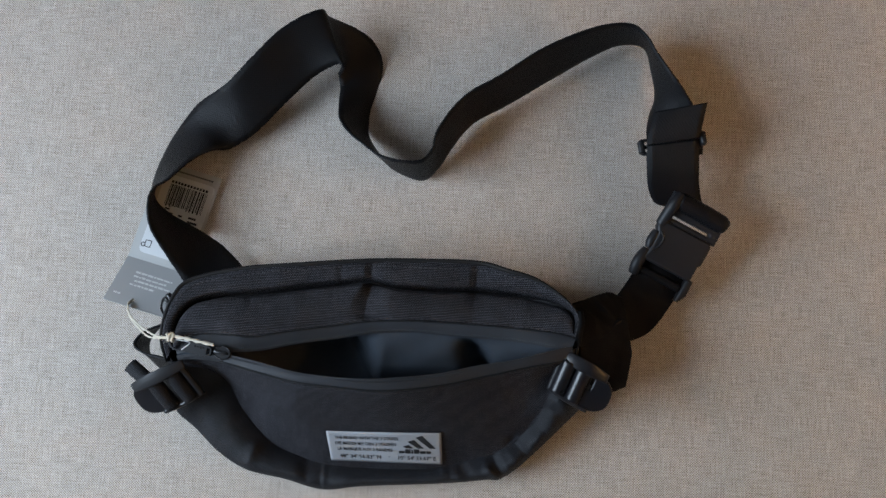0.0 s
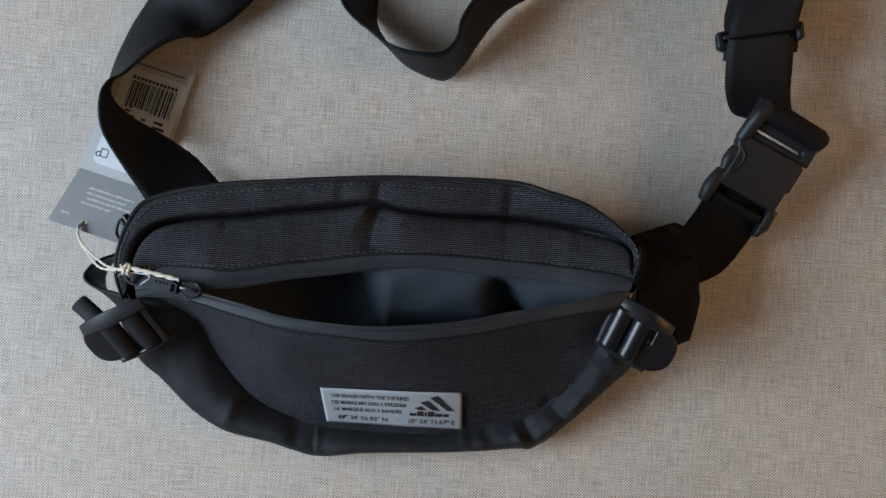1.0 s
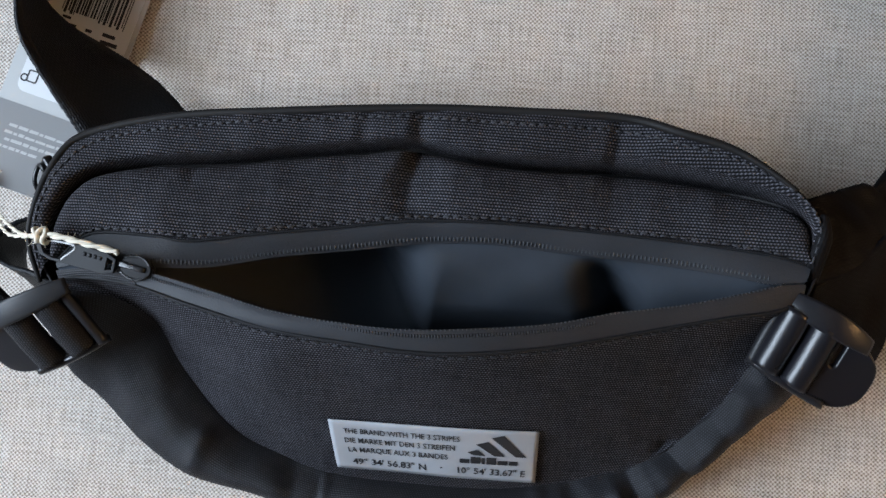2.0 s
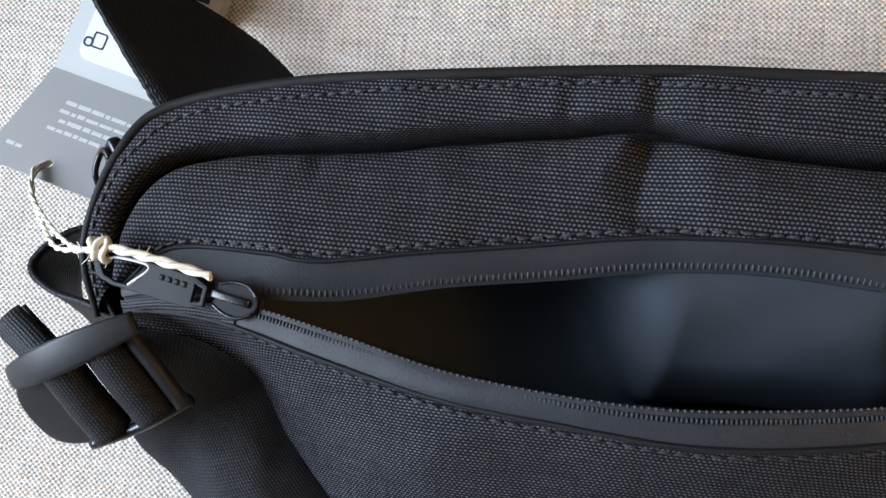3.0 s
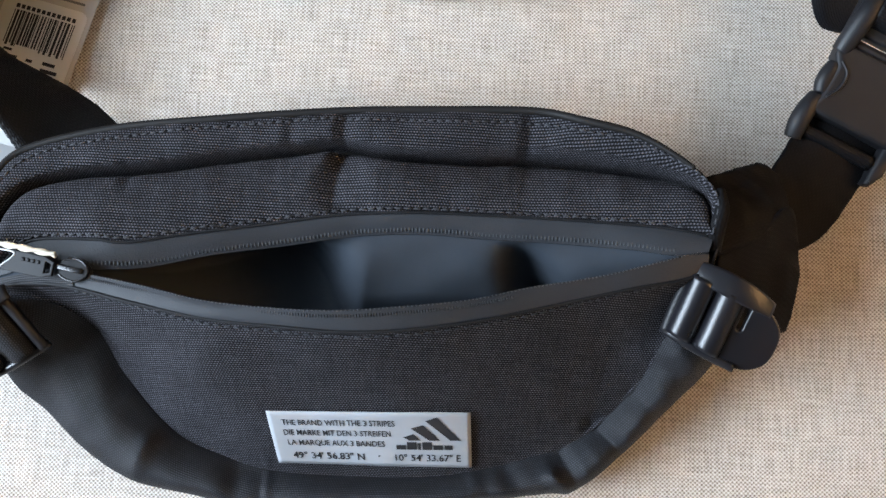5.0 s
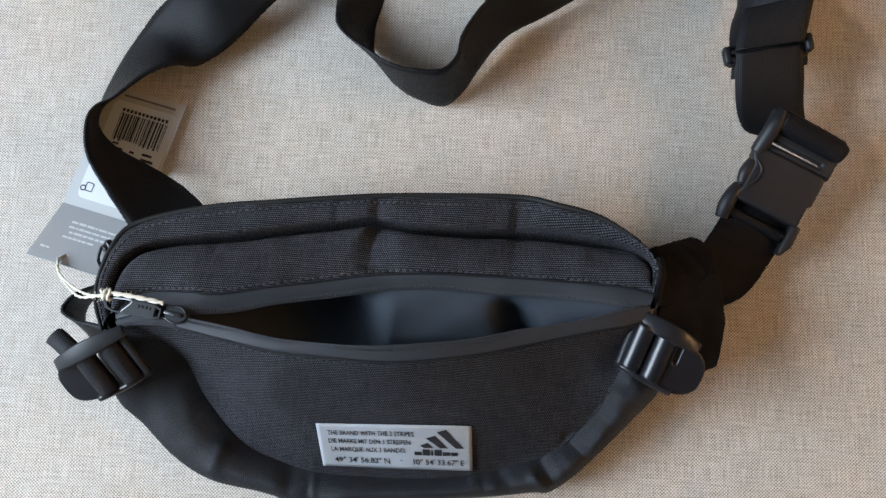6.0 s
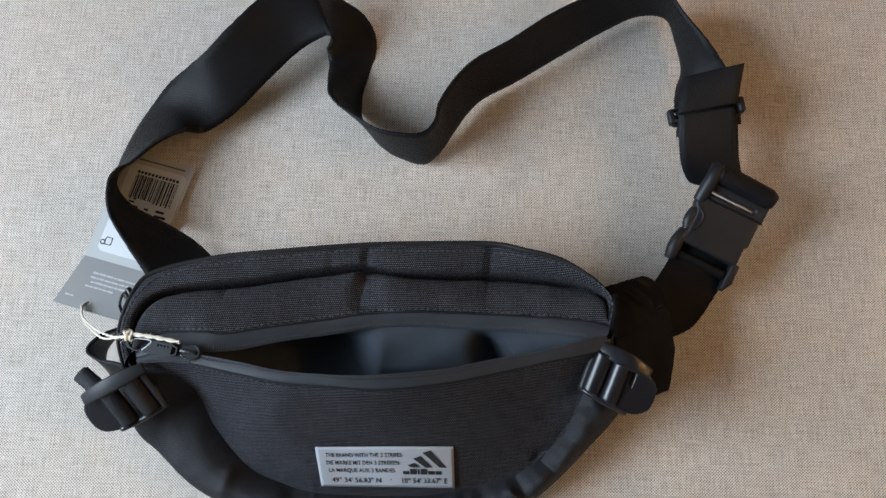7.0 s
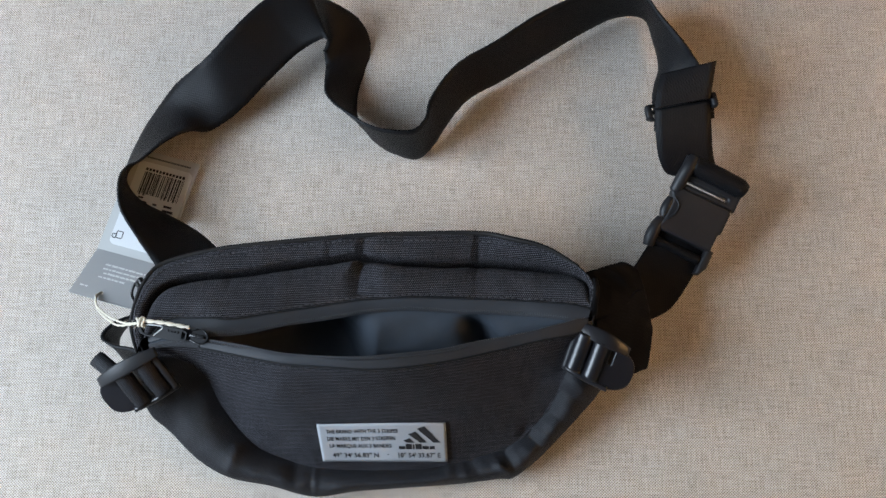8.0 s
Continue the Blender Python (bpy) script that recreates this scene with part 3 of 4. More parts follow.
open_here = np.sin(np.pi * np.clip((u - 0.13) / 0.84, 0, 1)) ** 0.45
inner = []
for v in np.linspace(0, 1, 30):
    bulge = ease(u, 0.40 + 0.01 * v, 0.54 - 0.02 * v) * (1 - 0.42 * np.exp(-(((u - 0.735 - 0.05 * v) / 0.032) ** 2))) * (1 - 0.5 * ease(u, 0.93, 1.0))
    p = teeth_up.copy()
    shallow = np.stack([0 * u, -0.033 * v + 0 * u, -0.0165 * v - 0.030 * max(v - 0.68, 0) ** 1.6 * 2.6 + 0.003 * math.sin(math.pi * v) + 0 * u], 1)
    steep = np.stack([0 * u, 0.014 * math.sin(math.pi * 0.5 * min(v * 1.6, 1)) - 0.022 * max(v - 0.5, 0) + 0 * u, -0.047 * min(v * 1.5, 1.0) + 0 * u], 1)
    p += (shallow * bulge[:, None] + steep * (1 - bulge)[:, None]) * open_here[:, None]
    p[:, 2] += 0.0009 * math.sin(math.pi * v) * np.sin(u * 37 + v * 5) * open_here - 0.0008
    inner.append(p)
back_foot = inner[-1]
floor_line = teeth_low + (0, -0.004, 0) * open_here[:, None]
floor_line[:, 2] = teeth_low[:, 2] - 0.0015 - (teeth_low[:, 2] - 0.0065) * open_here
for v in np.linspace(0.08, 1, 12):
    k = 1 - (1 - v) ** 2
    p = back_foot * (1 - v) + floor_line * v
    p[:, 2] = back_foot[:, 2] * (1 - k) + floor_line[:, 2] * k
    inner.append(p)
lip = inner[-1]
for v in np.linspace(0.1, 1, 10):
    inner.append(lip * (1 - v) + (teeth_low - (0, 0, 0.0012)) * v - np.array((0, 0.004, 0)) * (math.sin(math.pi * v) * open_here)[:, None])
part("pocket_lining", grid_mesh(inner), LINING, bag, "glossy dark coated pocket lining")


def coil(edge, seam, v, first, last, parent, long, high, material=None, name="zip_coil"):
    """The row of teeth along one side of the zip, pressed through the coated tape as small ribs."""
    line = edge * (1 - v) + seam * v
    p = spline([tuple(q) for q in line[first:last:5]], 165)
    w = spline([tuple(q) for q in seam[first:last:5]], 165)
    pieces = []
    for i in range(len(p)):
        t = Vector(p[min(i + 1, len(p) - 1)] - p[max(i - 1, 0)]).normalized()
        m = axes(Vector(p[i]) + Vector((0, 0, high)), Vector(w[i] - p[i]) - t * Vector(w[i] - p[i]).dot(t), t)
        pieces.append(box(long, 0.0007, 0.0007, 0.0002, m, 1))
    return tagged(part(name, joined(pieces), material or COIL, parent), kind="stuff")


coil(teeth_up, seam_up, 0.20, 41, NU - 18, tape_up, 0.0018, 0.0002)
coil(teeth_low, seam_low, 0.02, 41, NU - 9, tape_low, 0.0006, 0.0001, BEAD)
coil(teeth_low, seam_low, 0.26, 50, NU - 102, tape_low, 0.0013, 0.00022, TAPE)
part("seam_edge", tube([tuple(p) for p in (seam_up + (0, -0.0004, 0.0004))[::8]], 0.0006, 6, NU), PIPING, upper_panel)
part("seam_edge", tube([tuple(p) for p in (seam_low + (0, 0.0004, 0.0005))[::8]], 0.0007, 6, NU), PIPING, front_panel)


def stitches(name, line, lift, parent, step=0.0036, long=0.0025, shift=(0, 0, 0), material=None):
    """A row of short raised stitches along a seam."""
    p = np.array(line)
    s = np.r_[0, np.cumsum(np.linalg.norm(np.diff(p, axis=0), axis=1))]
    pieces = []
    for k in np.arange(0.002, s[-1] - 0.002, step):
        a, b = (np.array([np.interp(x, s, p[:, j]) for j in range(3)]) for x in (k, k + long))
        c = (a + b) / 2 + np.array(shift) + (0, 0, lift)
        m = axes(c, Vector(b - a), Vector((0, 1, 0.3)))
        bm = box(long, 0.0008, 0.0007, 0.00025, m, 1)
        pieces.append(bm)
    return tagged(part(name, joined(pieces), material or THREAD, parent), kind="stuff")


stitches("stitching", band_rows[13], 0.0004, band)
stitches("stitching", upper_rows[37][17:-12], 0.0004, upper_panel)
stitches("stitching", front_rows[1][44:-9], 0.0002, front_panel, material=TAPE)


def webbing(name, rows, width, n, parent, label="", thick=0.0016):
    return thicken(part(name, ribbon(rows, width, thick, n), WEBBING, parent, label), thick, 0.0)


STRAP_LEFT = [(-0.148, -0.052, 0.022, 13), (-0.164, -0.027, 0.020, 21), (-0.178, -0.011, 0.020, 35), (-0.191, 0.001, 0.0215, 50), (-0.206, 0.015, 0.0225, 68), (-0.2145, 0.028, 0.0225, 90), (-0.2185, 0.0385, 0.0220, 110), (-0.2145, 0.0500, 0.0205, 124), (-0.2035, 0.0715, 0.0170, 139), (-0.1895, 0.0875, 0.0170, 158), (-0.1740, 0.0962, 0.0190, 195), (-0.1558, 0.1070, 0.0270, 216), (-0.1360, 0.1274, 0.0330, 217), (-0.1155, 0.1490, 0.0350, 207), (-0.0950, 0.1610, 0.0362, 194, -69)]
STRAP_MIDDLE = [(-0.0895, 0.1600, 0.0310, 178, -70), (-0.0855, 0.1595, 0.0220, 172, -84), (-0.0810, 0.1580, 0.0155, 168, -106), (-0.0755, 0.1555, 0.0105, 162, -125), (-0.0710, 0.1430, 0.0070, 165, -137), (-0.0715, 0.1245, 0.0095, 143, -142), (-0.0728, 0.1065, 0.0150, 123, -142), (-0.0685, 0.0920, 0.0205, 109, -140), (-0.0595, 0.0812, 0.0245, 102, -137), (-0.049, 0.0720, 0.0260, 97), (-0.036, 0.0663, 0.0265, 91), (-0.019, 0.0644, 0.0265, 84), (-0.0092, 0.0745, 0.0255, 83), (-0.0045, 0.087, 0.025, 77), (0.0055, 0.1035, 0.025, 75.5), (0.0175, 0.1162, 0.025, 75)]
STRAP_RIGHT = [(0.0396, 0.1300, 0.025, 74), (0.0716, 0.1523, 0.025, 72), (0.1054, 0.1710, 0.0255, 80), (0.1297, 0.1785, 0.026, 91), (0.1458, 0.1735, 0.026, 104), (0.1530, 0.158, 0.026, 98), (0.1610, 0.138, 0.0265, 84), (0.1645, 0.124, 0.0235, 62), (0.1675, 0.110, 0.0235, 42), (0.1695, 0.096, 0.0240, 34), (0.1700, 0.085, 0.0215, 30)]
webbing("shoulder_strap", STRAP_LEFT + STRAP_MIDDLE + STRAP_RIGHT, 0.0425, 1000, bag, "long black woven webbing strap standing in loops")


def strip(name, a, b, n, parent, material=None, label="", thick=0.0016, sag=0.0, wrinkle=0.0):
    """A length of webbing or cloth between two edges."""
    a, b = spline(a, n), spline(b, n)
    rows = []
    for v in np.linspace(0, 1, 9 if not wrinkle else 25):
        row = a * (1 - v) + b * v
        row[:, 2] += sag * math.sin(math.pi * v)
        if wrinkle:
            row[:, 2] += [wrinkle * (0.45 - abs(noise.noise(Vector((p[0] * 55 + p[1] * 70, p[1] * 40 - p[0] * 25, 3.0))) * 2.2)) for p in row]
        rows.append(row)
    return thicken(part(name, grid_mesh(rows), material or WEBBING, parent, label), thick, 0.0)


# closed ends of the bag
strip("end_panel", [(0.096, -0.043, 0.064), (0.097, -0.056, 0.062), (0.094, -0.068, 0.060), (0.094, -0.078, 0.054), (0.108, -0.092, 0.034)], [(0.104, -0.036, 0.004), (0.110, -0.054, 0.004), (0.112, -0.070, 0.004), (0.112, -0.080, 0.004), (0.110, -0.092, 0.006)], 30, bag, GUSSET, thick=0.001)
strip("end_panel", [(-0.191, -0.060, 0.050), (-0.190, -0.074, 0.050), (-0.185, -0.086, 0.046), (-0.180, -0.092, 0.042), (-0.190, -0.102, 0.030)], [(-0.193, -0.058, 0.004), (-0.195, -0.074, 0.004), (-0.194, -0.085, 0.004), (-0.193, -0.094, 0.004), (-0.192, -0.106, 0.006)], 30, bag, GUSSET, thick=0.001)

# cloth over the closed end of the zip
cut = int(0.128 * NU)
cover = [teeth_low[:cut] * (1 - v) + seam_low[:cut] * v + (0, 0, 0.0006 + 0.0004 * math.sin(math.pi * v)) for v in np.linspace(0, 1, 8)]
part("zip_cover", grid_mesh(cover), BOTTOM, bag)

# wings and side straps
strip("side_wing", [(0.092, -0.032, 0.056), (0.107, -0.026, 0.050), (0.118, -0.022, 0.044), (0.130, -0.0235, 0.033)], [(0.092, -0.064, 0.058), (0.112, -0.056, 0.052), (0.126, -0.045, 0.045), (0.136, -0.045, 0.030)], 60, bag, WING, sag=0.002, wrinkle=0.0022)
strip("side_wing", [(0.098, -0.062, 0.055), (0.115, -0.052, 0.051), (0.130, -0.040, 0.046), (0.1385, -0.062, 0.032)], [(0.098, -0.106, 0.024), (0.112, -0.098, 0.026), (0.126, -0.0915, 0.026), (0.1365, -0.087, 0.022)], 60, bag, WING, sag=0.002, wrinkle=0.0014)
strip("side_strap", [(0.1475, 0.0075, 0.022), (0.134, -0.014, 0.024), (0.127, -0.024, 0.025), (0.121, -0.034, 0.026), (0.118, -0.043, 0.026)], [(0.1835, -0.0065, 0.018), (0.173, -0.021, 0.016), (0.162, -0.038, 0.014), (0.154, -0.047, 0.012), (0.142, -0.053, 0.014)], 40, bag, WING, sag=0.002, wrinkle=0.001)
strip("end_fold", [(0.0950, -0.0380, 0.0660), (0.0940, -0.0460, 0.0660), (0.0920, -0.0540, 0.0640), (0.0930, -0.0610, 0.0600)], [(0.0980, -0.0380, 0.0640), (0.0990, -0.0460, 0.0660), (0.0980, -0.0540, 0.0640), (0.0980, -0.0610, 0.0580)], 30, bag, WING, thick=0.001, sag=0.0015)
webbing("side_strap", [(-0.186, -0.052, 0.020, 60), (-0.200, -0.058, 0.022, 75), (-0.211, -0.066, 0.023, 88), (-0.215, -0.075, 0.025, 96), (-0.208, -0.083, 0.029, 80), (-0.196, -0.088, 0.033, 66), (-0.180, -0.094, 0.036, 60)], 0.024, 60, bag)
tail_a, tail_b = np.array((-0.2150, -0.0900, 0.0440)), np.array((-0.2030, -0.0990, 0.0440))
turned = [[tuple(p + np.array((0.60, 0.80, 0)) * 0.0046 * math.cos(a) + np.array((0, 0, 1)) * 0.0030 * math.sin(a)) for p in np.linspace(tail_a, tail_b, 12)] for a in np.linspace(0.4, 2 * math.pi - 0.2, 28)]
thicken(part("strap_tail", grid_mesh(turned), BOTTOM, bag, "end of the webbing turned over"), 0.0014, 0.0)

# the strap end, folded back through its keeper
tail = strip("strap_tail", [(0.1862, 0.1195, 0.051), (0.1845, 0.109, 0.048), (0.183, 0.0955, 0.0425)], [(0.150, 0.113, 0.042), (0.1475, 0.102, 0.041), (0.1455, 0.089, 0.0385)], 24, bag, label="stitched strap end folded double", thick=0.0026)
stitches("stitching", spline([(0.183, 0.101, 0.0425), (0.166, 0.0985, 0.0412), (0.149, 0.0945, 0.0395)], 20), 0.001, tail, 0.0034, 0.0024)
strip("strap_fold", [(0.1465, 0.0895, 0.0365), (0.1475, 0.074, 0.0310), (0.1510, 0.060, 0.0220), (0.1575, 0.0520, 0.0140), (0.166, 0.050, 0.012)], [(0.1835, 0.0955, 0.0395), (0.1855, 0.076, 0.0330), (0.1880, 0.064, 0.0250), (0.1920, 0.053, 0.019), (0.197, 0.046, 0.016)], 30, bag)


def keeper():
    m = axes((0.1645, 0.0925, 0.0310), (0.047, 0.0075, 0.004), (-0.007, 0.047, 0))
    k = part("strap_keeper", slab(rounded(0.0455, 0.0125, 0.003), 0.0035, 0.001, holes=(rounded(0.038, 0.0028, 0.001, 3, 0, 0.0026), rounded(0.038, 0.0028, 0.001, 3, 0, -0.0026))), NYLON, bag, "black plastic strap keeper")
    k.data.transform(m @ pose(0, 0, -0.001))
    crisp(k, 50)
    for sx in (-1, 1):
        lug = part("keeper_lug", box(0.0042, 0.0100, 0.0070, 0.0014, m @ pose(sx * 0.0222 + 0.0006, 0, 0.0020 + 0.004 * (sx > 0))), NYLON, k)


keeper()


def buckle():
    """Side-release buckle: a socket with two lugs, and a plug whose prongs show at the sides."""
    m = axes((0.1705, 0.0170, 0.0285), (0.905, -0.42, -0.07), (0.50, 0.84, 0.20))
    body = [(-0.0195, -0.0195), (-0.0170, -0.0125), (-0.0170, 0.0015), (-0.0200, 0.0060), (-0.0200, 0.0125), (0.0200, 0.0125), (0.0222, 0.0095), (0.0222, -0.0050), (0.0205, -0.0070), (0.0205, -0.0195)]
    socket = part("buckle", slab(body, 0.0105, 0.0022, 4), NYLON, bag, "black plastic side-release buckle")
    socket.data.transform(m @ pose(0, 0, -0.005))
    crisp(socket, 60)
    button = part("release_button", tube([(-0.0172, -0.0105, 0.0018), (-0.0184, -0.0050, 0.0022), (-0.0178, 0.0030, 0.0020)], 0.0036, 12, 22, lambda t: 0.7 + 0.3 * math.sin(math.pi * (0.1 + 0.8 * t))), NYLON, socket)
    button.data.transform(m)
    rim_arc = part("button_rim", tube([(-0.0150, -0.0120, 0.0056), (-0.0118, -0.0060, 0.0058), (-0.0120, 0.0005, 0.0058), (-0.0165, 0.0045, 0.0056)], 0.0007, 8, 24), NYLON, socket)
    rim_arc.data.transform(m)
    left = part("lug", tube([(-0.0175, -0.0125, 0.0005), (-0.0188, -0.0185, 0.0018), (-0.0192, -0.0255, 0.0018), (-0.0180, -0.0320, 0.0)], 0.0044, 14, 26, lambda t: 0.75 + 0.25 * math.sin(math.pi * (0.12 + 0.76 * t))), NYLON, socket)
    left.data.transform(m)
    right = part("lug", slab([(0.0180, -0.0170), (0.0235, -0.0180), (0.0238, -0.0300), (0.0205, -0.0365), (0.0175, -0.0365)], 0.0085, 0.002, 3), NYLON, socket)
    right.data.transform(m @ pose(0, 0, -0.005))
    crisp(right, 60)
    low = part("bar_wrap", tube([(-0.0165, -0.0268, -0.001), (0.0, -0.0268, -0.001), (0.0175, -0.0268, -0.001)], 0.0034, 14, 16), WEBBING, socket, "webbing wrapped round the bar")
    low.data.transform(m)
    outline = [(-0.0205, 0.0120), (-0.0205, 0.0345), (0.0195, 0.0345), (0.0240, 0.0300), (0.0240, 0.0120)]
    plug = part("buckle_plug", slab(outline, 0.008, 0.002, 3, holes=(rounded(0.030, 0.0020, 0.0008, 4, 0.0015, 0.0172),)), NYLON, bag, "black plastic buckle plug holding the strap")
    plug.data.transform(m @ pose(0, 0, -0.004))
    crisp(plug, 60)
    finger = part("side_arm", tube([(-0.0180, 0.0085, 0.0020), (-0.0178, 0.0160, 0.0045), (-0.0172, 0.0260, 0.0068), (-0.0160, 0.0335, 0.0050)], 0.0046, 14, 28, lambda t: 0.8 + 0.2 * math.sin(math.pi * (0.1 + 0.8 * t))), NYLON, plug)
    finger.data.transform(m)
    roll = part("bar_wrap", tube([(-0.0140, 0.0292, 0.0035), (0.0, 0.0292, 0.0035), (0.0195, 0.0285, 0.0030), (0.0245, 0.0280, 0.0028)], 0.0070, 16, 30, lambda t: 1.0 if t < 0.9 else 0.98 - 2.5 * (t - 0.9)), WEBBING, plug, "webbing wrapped round the bar")
    roll.data.transform(m)


buckle()


def ladder_lock(origin, a, b, upper, label, spread, off, saddle_from, saddle_to, crown, tab_end):
    """Ladder lock: two wrapped bars between side rails, with a thumb tab that flares outwards. upper: the side of its tall rail."""
    x, y = Vector(a).normalized(), Vector(b).normalized()
    m = Matrix((x, y, x.cross(y).normalized())).transposed().to_4x4()
    m.translation = origin
    w = 0.0130
    frame_part = part("ladder_lock", tube([(-w, -spread - 0.0050, 0), (0, -spread - 0.0055, 0.0004), (w, -spread - 0.0050, 0)], 0.0022, 10, 20), NYLON, bag, label)
    frame_part.data.transform(m)
    low = part("side_rail", tube([(-upper * w, -spread - 0.0065, -0.002), (-upper * w * 1.02, -0.004, 0.0008), (-upper * w * 1.04, 0.006, 0.0012), (-upper * w, 0.018, 0.0012)], 0.0017, 12, 24), GLOSSY, frame_part)
    low.data.transform(m)
    rows = []
    middle_y, half = (saddle_from + saddle_to) / 2, (saddle_to - saddle_from) / 2
    for k in np.linspace(0, 1, 9):
        y = np.linspace(saddle_from, saddle_to, 30)
        arch = crown - 0.0055 * ((y - middle_y) / half) ** 2
        x = w - 0.0026 + 0.0082 * k * (1 - 0.45 * ((y - middle_y) / half) ** 2)
        rows.append(np.stack([upper * x, y, arch - 0.0018 * k**2], 1))
    saddle = part("side_rail", grid_mesh(rows if upper < 0 else [r[::-1] for r in rows]), GLOSSY if upper < 0 else NYLON, frame_part)
    saddle.data.transform(m)
    thicken(saddle, 0.0022, -1.0)
    for y in (off - spread, off + spread):
        wrap = part("wrapped_bar", tube([(-w + 0.001, y, 0.0008), (0, y, 0.0012), (w - 0.001, y, 0.0008)], 0.0055, 16, 16), BOTTOM if upper > 0 else GLOSSY, frame_part)
        wrap.data.transform(m)
    tab = [(-w, 0.0095), (w, 0.0095), (w * 1.02, 0.018), (w * 0.80, tab_end - 0.0045), (w * 0.35, tab_end), (-w * 0.45, tab_end), (-w * 0.85, tab_end - 0.0045), (-w * 1.02, 0.018)]
    sheet = spline([(x, y, 0) for x, y in tab + tab[:1]], 48)[:-1]
    plate = part("thumb_tab", slab([(p[0], p[1]) for p in sheet], 0.0032, 0.001, 3, holes=(rounded(0.010, 0.0024, 0.001, 4, upper * 0.006, 0.0135),) if upper < 0 else ()), GLOSSY, frame_part)
    plate.data.transform(m @ pose(0, 0, 0.001, -11))
    crisp(plate, 60)


ladder_lock((0.0922, -0.0848, 0.0570), (-0.0082, -0.0225, -0.0090), (0.029, -0.0150, 0.0010), -1, "glossy black plastic ladder lock", 0.0057, 0.0, -0.0125, 0.0215, 0.0040, 0.0295)
ladder_lock((-0.1806, -0.1034, 0.0470), (-0.0150, 0.0195, 0.012), (-0.032, -0.0165, -0.009), 1, "black plastic ladder lock with looped webbing", 0.0074, 0.0030, -0.0160, 0.0250, 0.0056, 0.0325)


# ---- zip sliders ----
def zip_slider():
    """Slider with a bridge and ring, and a flat pull with a slanted cut-out."""
    m = axes((-0.1465, -0.0785, 0.0632), (-0.0365, 0.0065, -0.0045), (-0.0065, -0.0365, 0.0))
    nose = [(0.0050, 0.0026), (0.0020, 0.0040), (-0.0020, 0.0044), (-0.0048, 0.0036), (-0.0066, 0.0018), (-0.0070, 0.0), (-0.0066, -0.0018), (-0.0048, -0.0036), (-0.0020, -0.0044), (0.0020, -0.0040), (0.0050, -0.0026)]
    body_part = part("zip_slider", slab(nose, 0.0013, 0.0005, 3), SATIN, bag, "black lacquered zip slider with its pull")
    body_part.data.transform(m @ pose(0, 0, 0.0002))
    crisp(body_part, 40)
    under = part("lower_plate", slab([(x * 0.94, y * 0.9) for x, y in nose], 0.0012, 0.0004, 2), METAL, body_part)
    under.data.transform(m @ pose(0, 0, -0.0030))
    neck = part("neck", box(0.0030, 0.0022, 0.0030, 0.0005, m @ pose(-0.0045, 0, -0.0010)), METAL, body_part)
    rows = []
    for k in np.linspace(-1, 1, 7):
        a = np.linspace(0, math.pi, 18)
        rows.append(np.stack([0.0004 + 0.0050 * np.cos(a), 0.0009 * k + 0 * a, 0.0014 + 0.0014 * np.sin(a) ** 0.4 - 0.0001 * k * k], 1))
    bridge = thicken(part("bridge", grid_mesh(rows), METAL, body_part), 0.0007, 0.0)
    bridge.data.transform(m)
    for sy in (-1, 1):
        flange = part("flange", tube([(0.0046, sy * 0.0026, 0.0013), (0.0010, sy * 0.0040, 0.0014), (-0.0030, sy * 0.0040, 0.0014), (-0.0060, sy * 0.0020, 0.0013)], 0.0005, 8, 30), METAL, body_part)
        flange.data.transform(m)
    lie = m @ pose(0.001, 0.0012, 0.0022, -8, 0, 0)
    outline = [(0.0050, -0.0026), (0.0090, -0.0040), (0.0300, -0.0042), (0.0350, -0.0030), (0.0372, 0.0), (0.0355, 0.0030), (0.0310, 0.0042), (0.0090, 0.0040), (0.0050, 0.0026)]
    hole = [(0.0215, -0.0030), (0.0300, -0.0031), (0.0335, -0.0020), (0.0350, 0.0002), (0.0335, 0.0022), (0.0300, 0.0031), (0.0265, 0.0030)]
    slot = [(0.0062, -0.0016), (0.0084, -0.0022), (0.0084, 0.0022), (0.0062, 0.0016)]
    tab = part("pull_tab", slab(outline, 0.0013, 0.0003, 2, holes=(hole, slot)), SATIN, body_part, "black metal pull tab with a cut-out")
    tab.data.transform(lie)
    crisp(tab, 30)
    edge = part("polished_edge", tube([(0.0262, 0.0030, 0.0013), (0.0216, -0.0029, 0.0013), (0.0298, -0.0030, 0.0013), (0.0333, -0.0020, 0.0013)], 0.00036, 6, 60), BRIGHT, body_part)
    edge.data.transform(lie)
    for k in range(4):
        dash = part("raised_mark", box(0.0014, 0.0015, 0.0005, 0.0002, lie @ pose(0.0112 + 0.0021 * k, -0.0014, 0.0014), 1), SATIN, body_part)
    return body_part


zip_slider()


def rear_slider():
    m = axes((-0.1915, -0.0425, 0.046), (-0.35, -0.3, -0.5), (0.6, -0.8, 0))
    s = part("rear_zip_slider", box(0.008, 0.007, 0.004, 0.0014, m), METAL, bag, "black zip slider on the back compartment")
    loop = part("pull_loop", tube([(0.0005, 0.0026, 0.003), (0.006, 0.0032, 0.004), (0.0105, 0.0022, 0.003), (0.0120, 0.0, 0.003), (0.0105, -0.0022, 0.003), (0.006, -0.0032, 0.004), (0.0005, -0.0026, 0.003), (-0.001, 0.0, 0.003), (0.0005, 0.0026, 0.003)], 0.0009, 8, 60), METAL, s)
    loop.data.transform(m @ pose(0, 0, 0, 0, -10, 40))


rear_slider()

# ---- woven label on the front panel ----
from mathutils.bvhtree import BVHTree

